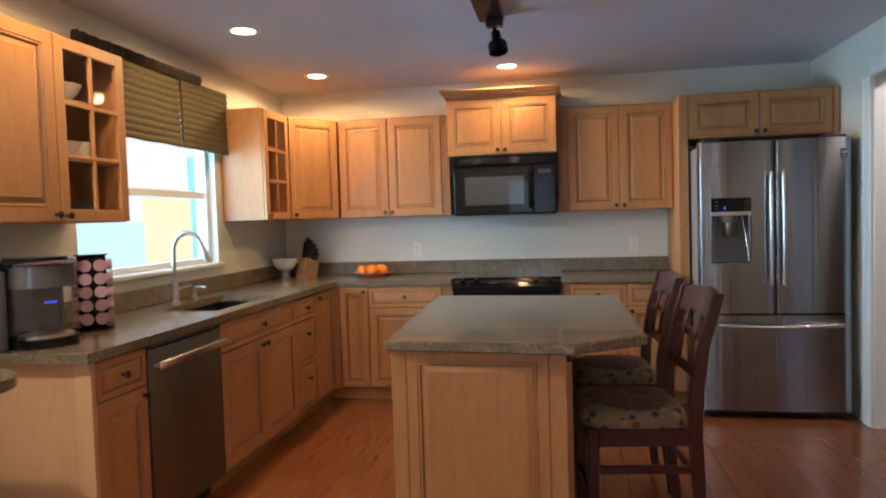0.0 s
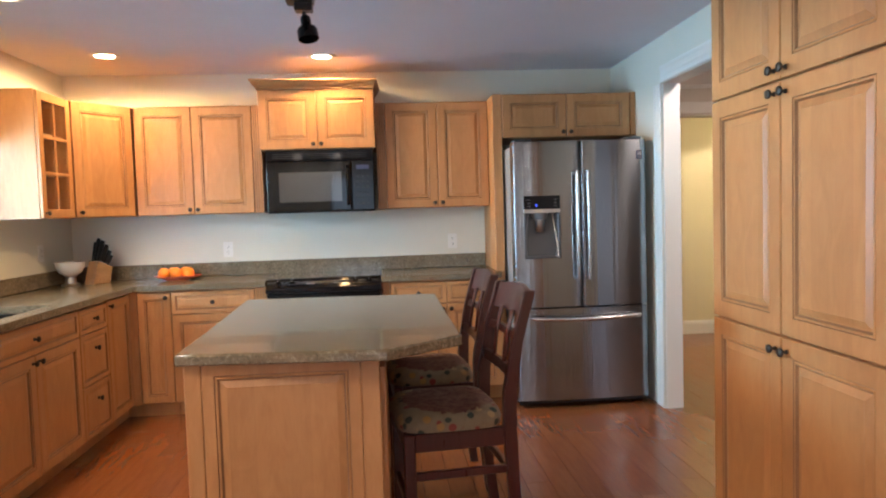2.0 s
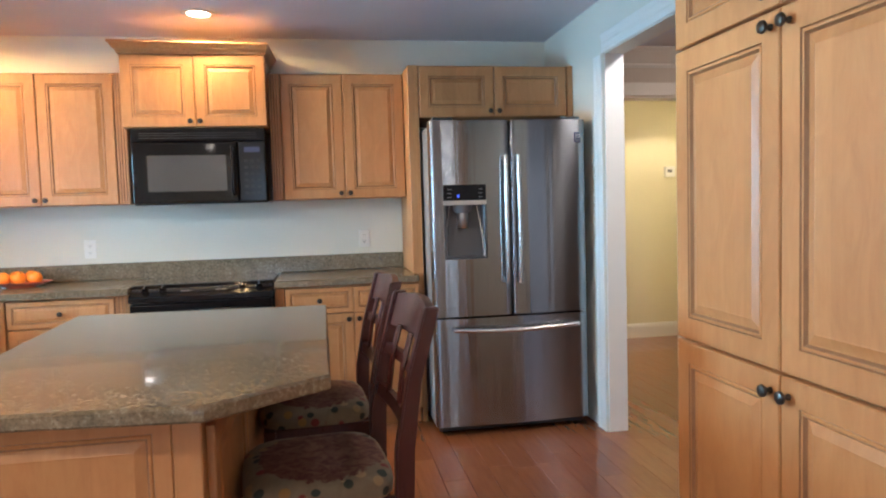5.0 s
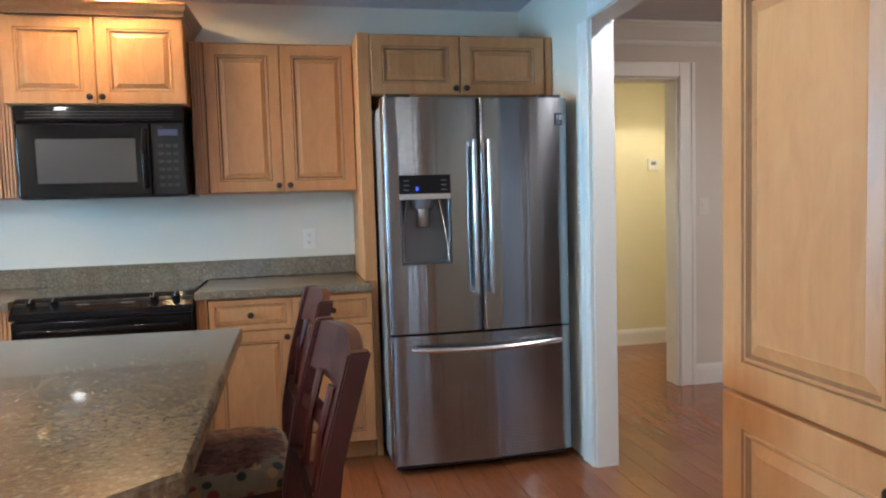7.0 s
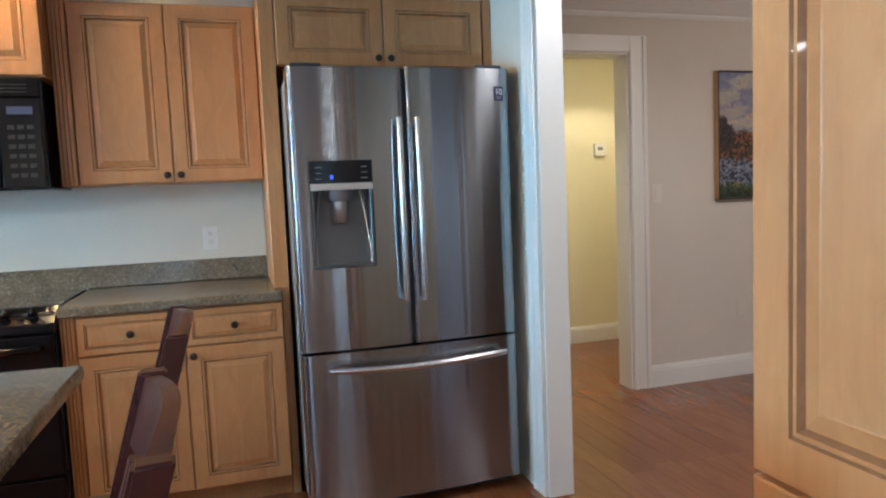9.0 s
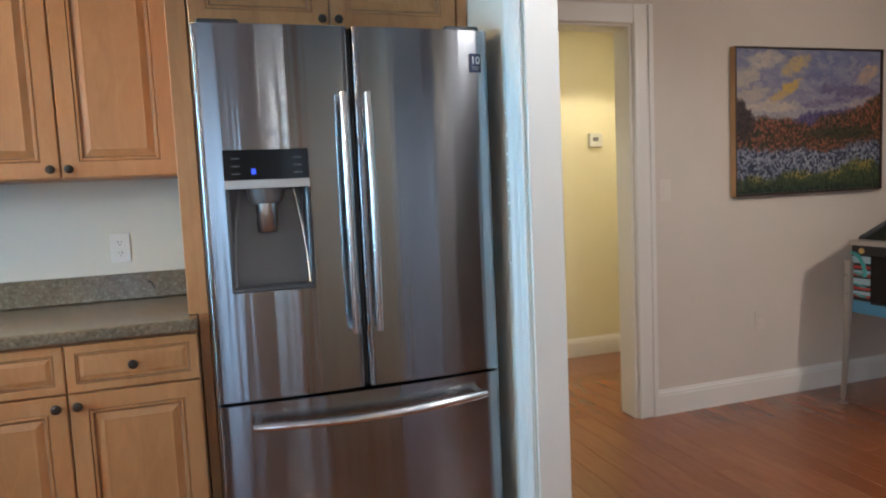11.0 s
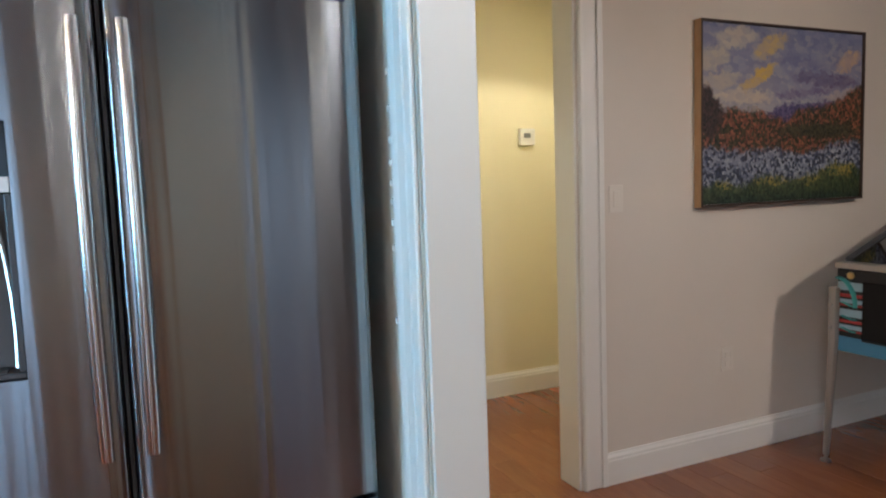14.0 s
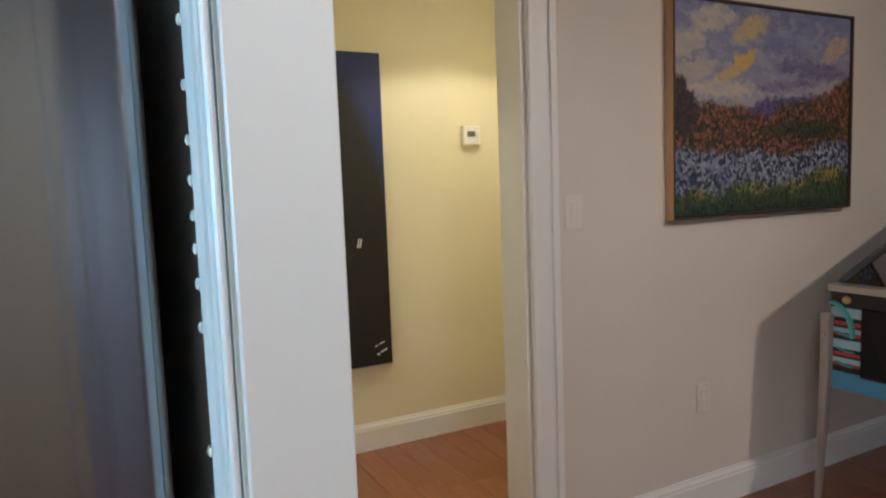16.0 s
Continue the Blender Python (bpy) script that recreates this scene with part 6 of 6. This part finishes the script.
part("lid_handle", bm_tube([(-0.09, -0.10, 0.296), (-0.075, -0.160, 0.302), (0.0, -0.182, 0.304), (0.075, -0.160, 0.302), (0.09, -0.10, 0.296)], 0.008, 8), CHROME, brewer, smooth=True)
part("indicator", bm_boxes([(0.025, 0.065, -0.0135, -0.0105, 0.145, 0.153)]), BLUE_LED, brewer, "lit blue indicator")
part("drip_tray", bm_prism(oval(0.085, -0.155, -0.02), 0.0345, 0.046), NICKEL, brewer, smooth=True)
rack = thing("pod_rack", pose(-1.00, 3.14, CT1), "black rack of coffee pods with pink lids", "pod rack")
part("base", bm_lathe([(0, 0), (0.085, 0), (0.085, 0.012), (0.02, 0.02), (0, 0.02)], 24), BLACK, rack, smooth=True)
part("post", bm_boxes([(-0.045, 0.045, -0.045, 0.045, 0.02, 0.325)], 0.006), BLACK, rack)
pod_mesh = mesh_of("pod", bm_lathe([(0, 0), (0.018, 0), (0.023, 0.030), (0.026, 0.031), (0.026, 0.034), (0, 0.0345)], 16), POD, True)
for a in range(4):
    for r in range(5):
        for c in (-1, 1):
            p = new("pod", pod_mesh)
            p.parent = rack
            p.matrix_basis = pose(0, 0, 0, 0, 0, a * 90 - 50) @ pose(c * 0.029, -0.046, 0.052 + r * 0.058, 90, 0, 0)
part("top", bm_boxes([(-0.05, 0.05, -0.05, 0.05, 0.3255, 0.333)], 0.003), BLACK, rack)

knives = thing("knife_block", pose(-0.985, 5.64, CT1, 0, 0, -35), "wooden knife block bristling with black-handled knives", "knife block")
b, t = flat_yz([(-0.055, 0.0), (0.075, 0.0), (0.100, 0.115), (-0.010, 0.165)], -0.055, 0.055)
part("block", b, BLOCK_WOOD, knives, m=t)
for x, y, ln, lean, tilt in ((-0.038, 0.012, 0.165, -16, -9), (-0.012, 0.008, 0.19, -15, -3), (0.014, 0.010, 0.175, -15, 4), (0.038, 0.014, 0.15, -17, 11), (-0.030, 0.045, 0.13, -22, -7), (0.0, 0.045, 0.145, -22, 0), (0.032, 0.045, 0.12, -22, 9), (0.0, 0.078, 0.10, -30, 2)):
    h = part("knife_handle", bm_boxes([(-0.010, 0.010, -0.013, 0.013, 0.025, ln)], 0.005, 2), BLACK_SATIN, knives, m=pose(x, y, 0.142 - y * 0.42, lean, tilt, 0))
    part("bolster", bm_boxes([(-0.009, 0.009, -0.011, 0.011, -0.004, 0.0245)], 0.002), NICKEL, h)
mixing = thing("bowl_stand", pose(-1.125, 5.57, CT1), "pale bowl held on a grey metal stand in the counter corner", "bowl")
part("foot", bm_lathe([(0, 0), (0.060, 0), (0.062, 0.008), (0.040, 0.016), (0.034, 0.060), (0.045, 0.070), (0, 0.070)], 24), NICKEL, mixing, "grey metal foot", smooth=True)
part("bowl", bm_lathe([(0, 0.071), (0.040, 0.071), (0.072, 0.092), (0.092, 0.130), (0.096, 0.165), (0.092, 0.165), (0.088, 0.132), (0.068, 0.098), (0, 0.080)], 28), BEIGE_PLASTIC, mixing, smooth=True)

dish = solid("fruit_dish", bm_lathe([(0, 0), (0.07, 0), (0.075, 0.006), (0.13, 0.024), (0.155, 0.032), (0.153, 0.036), (0.125, 0.030), (0.07, 0.012), (0, 0.010)], 36), DISH, "oval coral-red dish holding oranges", "dish", m=pose(-0.418, 5.66, CT1) @ Matrix.Diagonal((1.08, 0.72, 1, 1)), smooth=True)
for x, y, r in ((-0.095, 0.0, 0.041), (-0.008, -0.01, 0.043), (0.078, 0.0, 0.041), (-0.05, 0.06, 0.040), (0.04, 0.058, 0.041)):
    prof = [(0, -r)] + [(r * math.cos(a), 0.95 * r * math.sin(a)) for a in (math.pi * (i / 12 - 0.5) for i in range(1, 12))] + [(0, 0.93 * r)]
    o = thing("orange", pose(-0.418 + x, 5.65 + y, CT1 + 0.014 + r), "ripe orange lying in the coral dish", "orange", "oranges in the dish")
    part("peel", bm_lathe(prof, 20), ORANGE, o, m=pose(0, 0, 0, 20, 30, 0), smooth=True)
    part("stem_end", bm_lathe([(0, 0), (0.004, 0), (0.003, 0.002), (0, 0.0022)], 8), LEAF, o, m=pose(0, 0, 0, 20, 30, 0) @ pose(0, 0, 0.92 * r))

# ---- floor boards ----
BW = 0.125
lengths = (0.9, 1.2, 1.5)
board_meshes = []
for ln in lengths:
    board_meshes.append(mesh_of("board", bm_boxes([(0.0006, BW - 0.0006, 0.0008, ln - 0.0008, -0.0115, 0.0)], 0.0009), FLOOR_WOOD))
rest = []
count = 0
rng = random.Random(4)
x = LEFT
while x < EAST - BW:
    y = SOUTH - rng.random() * 0.8
    while y < HALLBACK:
        k = rng.randrange(3)
        ln = lengths[k]
        near = -0.7 < x < 5.6 and y + ln > 2.2 and y < 7.3 and not (x < 2.85 and y > 5.4) and not (0.40 < x < 0.90 and 2.9 < y and y + ln < 4.2) and not (x > 3.0 and y + ln < 3.2)
        if near and count < 300:
            o = new("board", board_meshes[k])
            o.parent = floor_base
            o.matrix_basis = pose(x, y, 0)
            count += 1
        else:
            rest.append((x + 0.0006, x + BW - 0.0006, y + 0.0008, y + ln - 0.0008, -0.0115, 0.0))
        y += ln
    x += BW
FLOOR_REST = FLOOR_WOOD.copy()
FLOOR_REST.name = "cherry_floor_boards"
for nd in [q for q in FLOOR_REST.node_tree.nodes if q.bl_idname == "ShaderNodeObjectInfo"]:
    geo = FLOOR_REST.node_tree.nodes.new("ShaderNodeNewGeometry")
    for link in list(nd.outputs["Random"].links):
        FLOOR_REST.node_tree.links.new(geo.outputs["Random Per Island"], link.to_socket)
part("boards", bm_boxes(rest), FLOOR_REST, floor_base)["kind"] = "stuff"
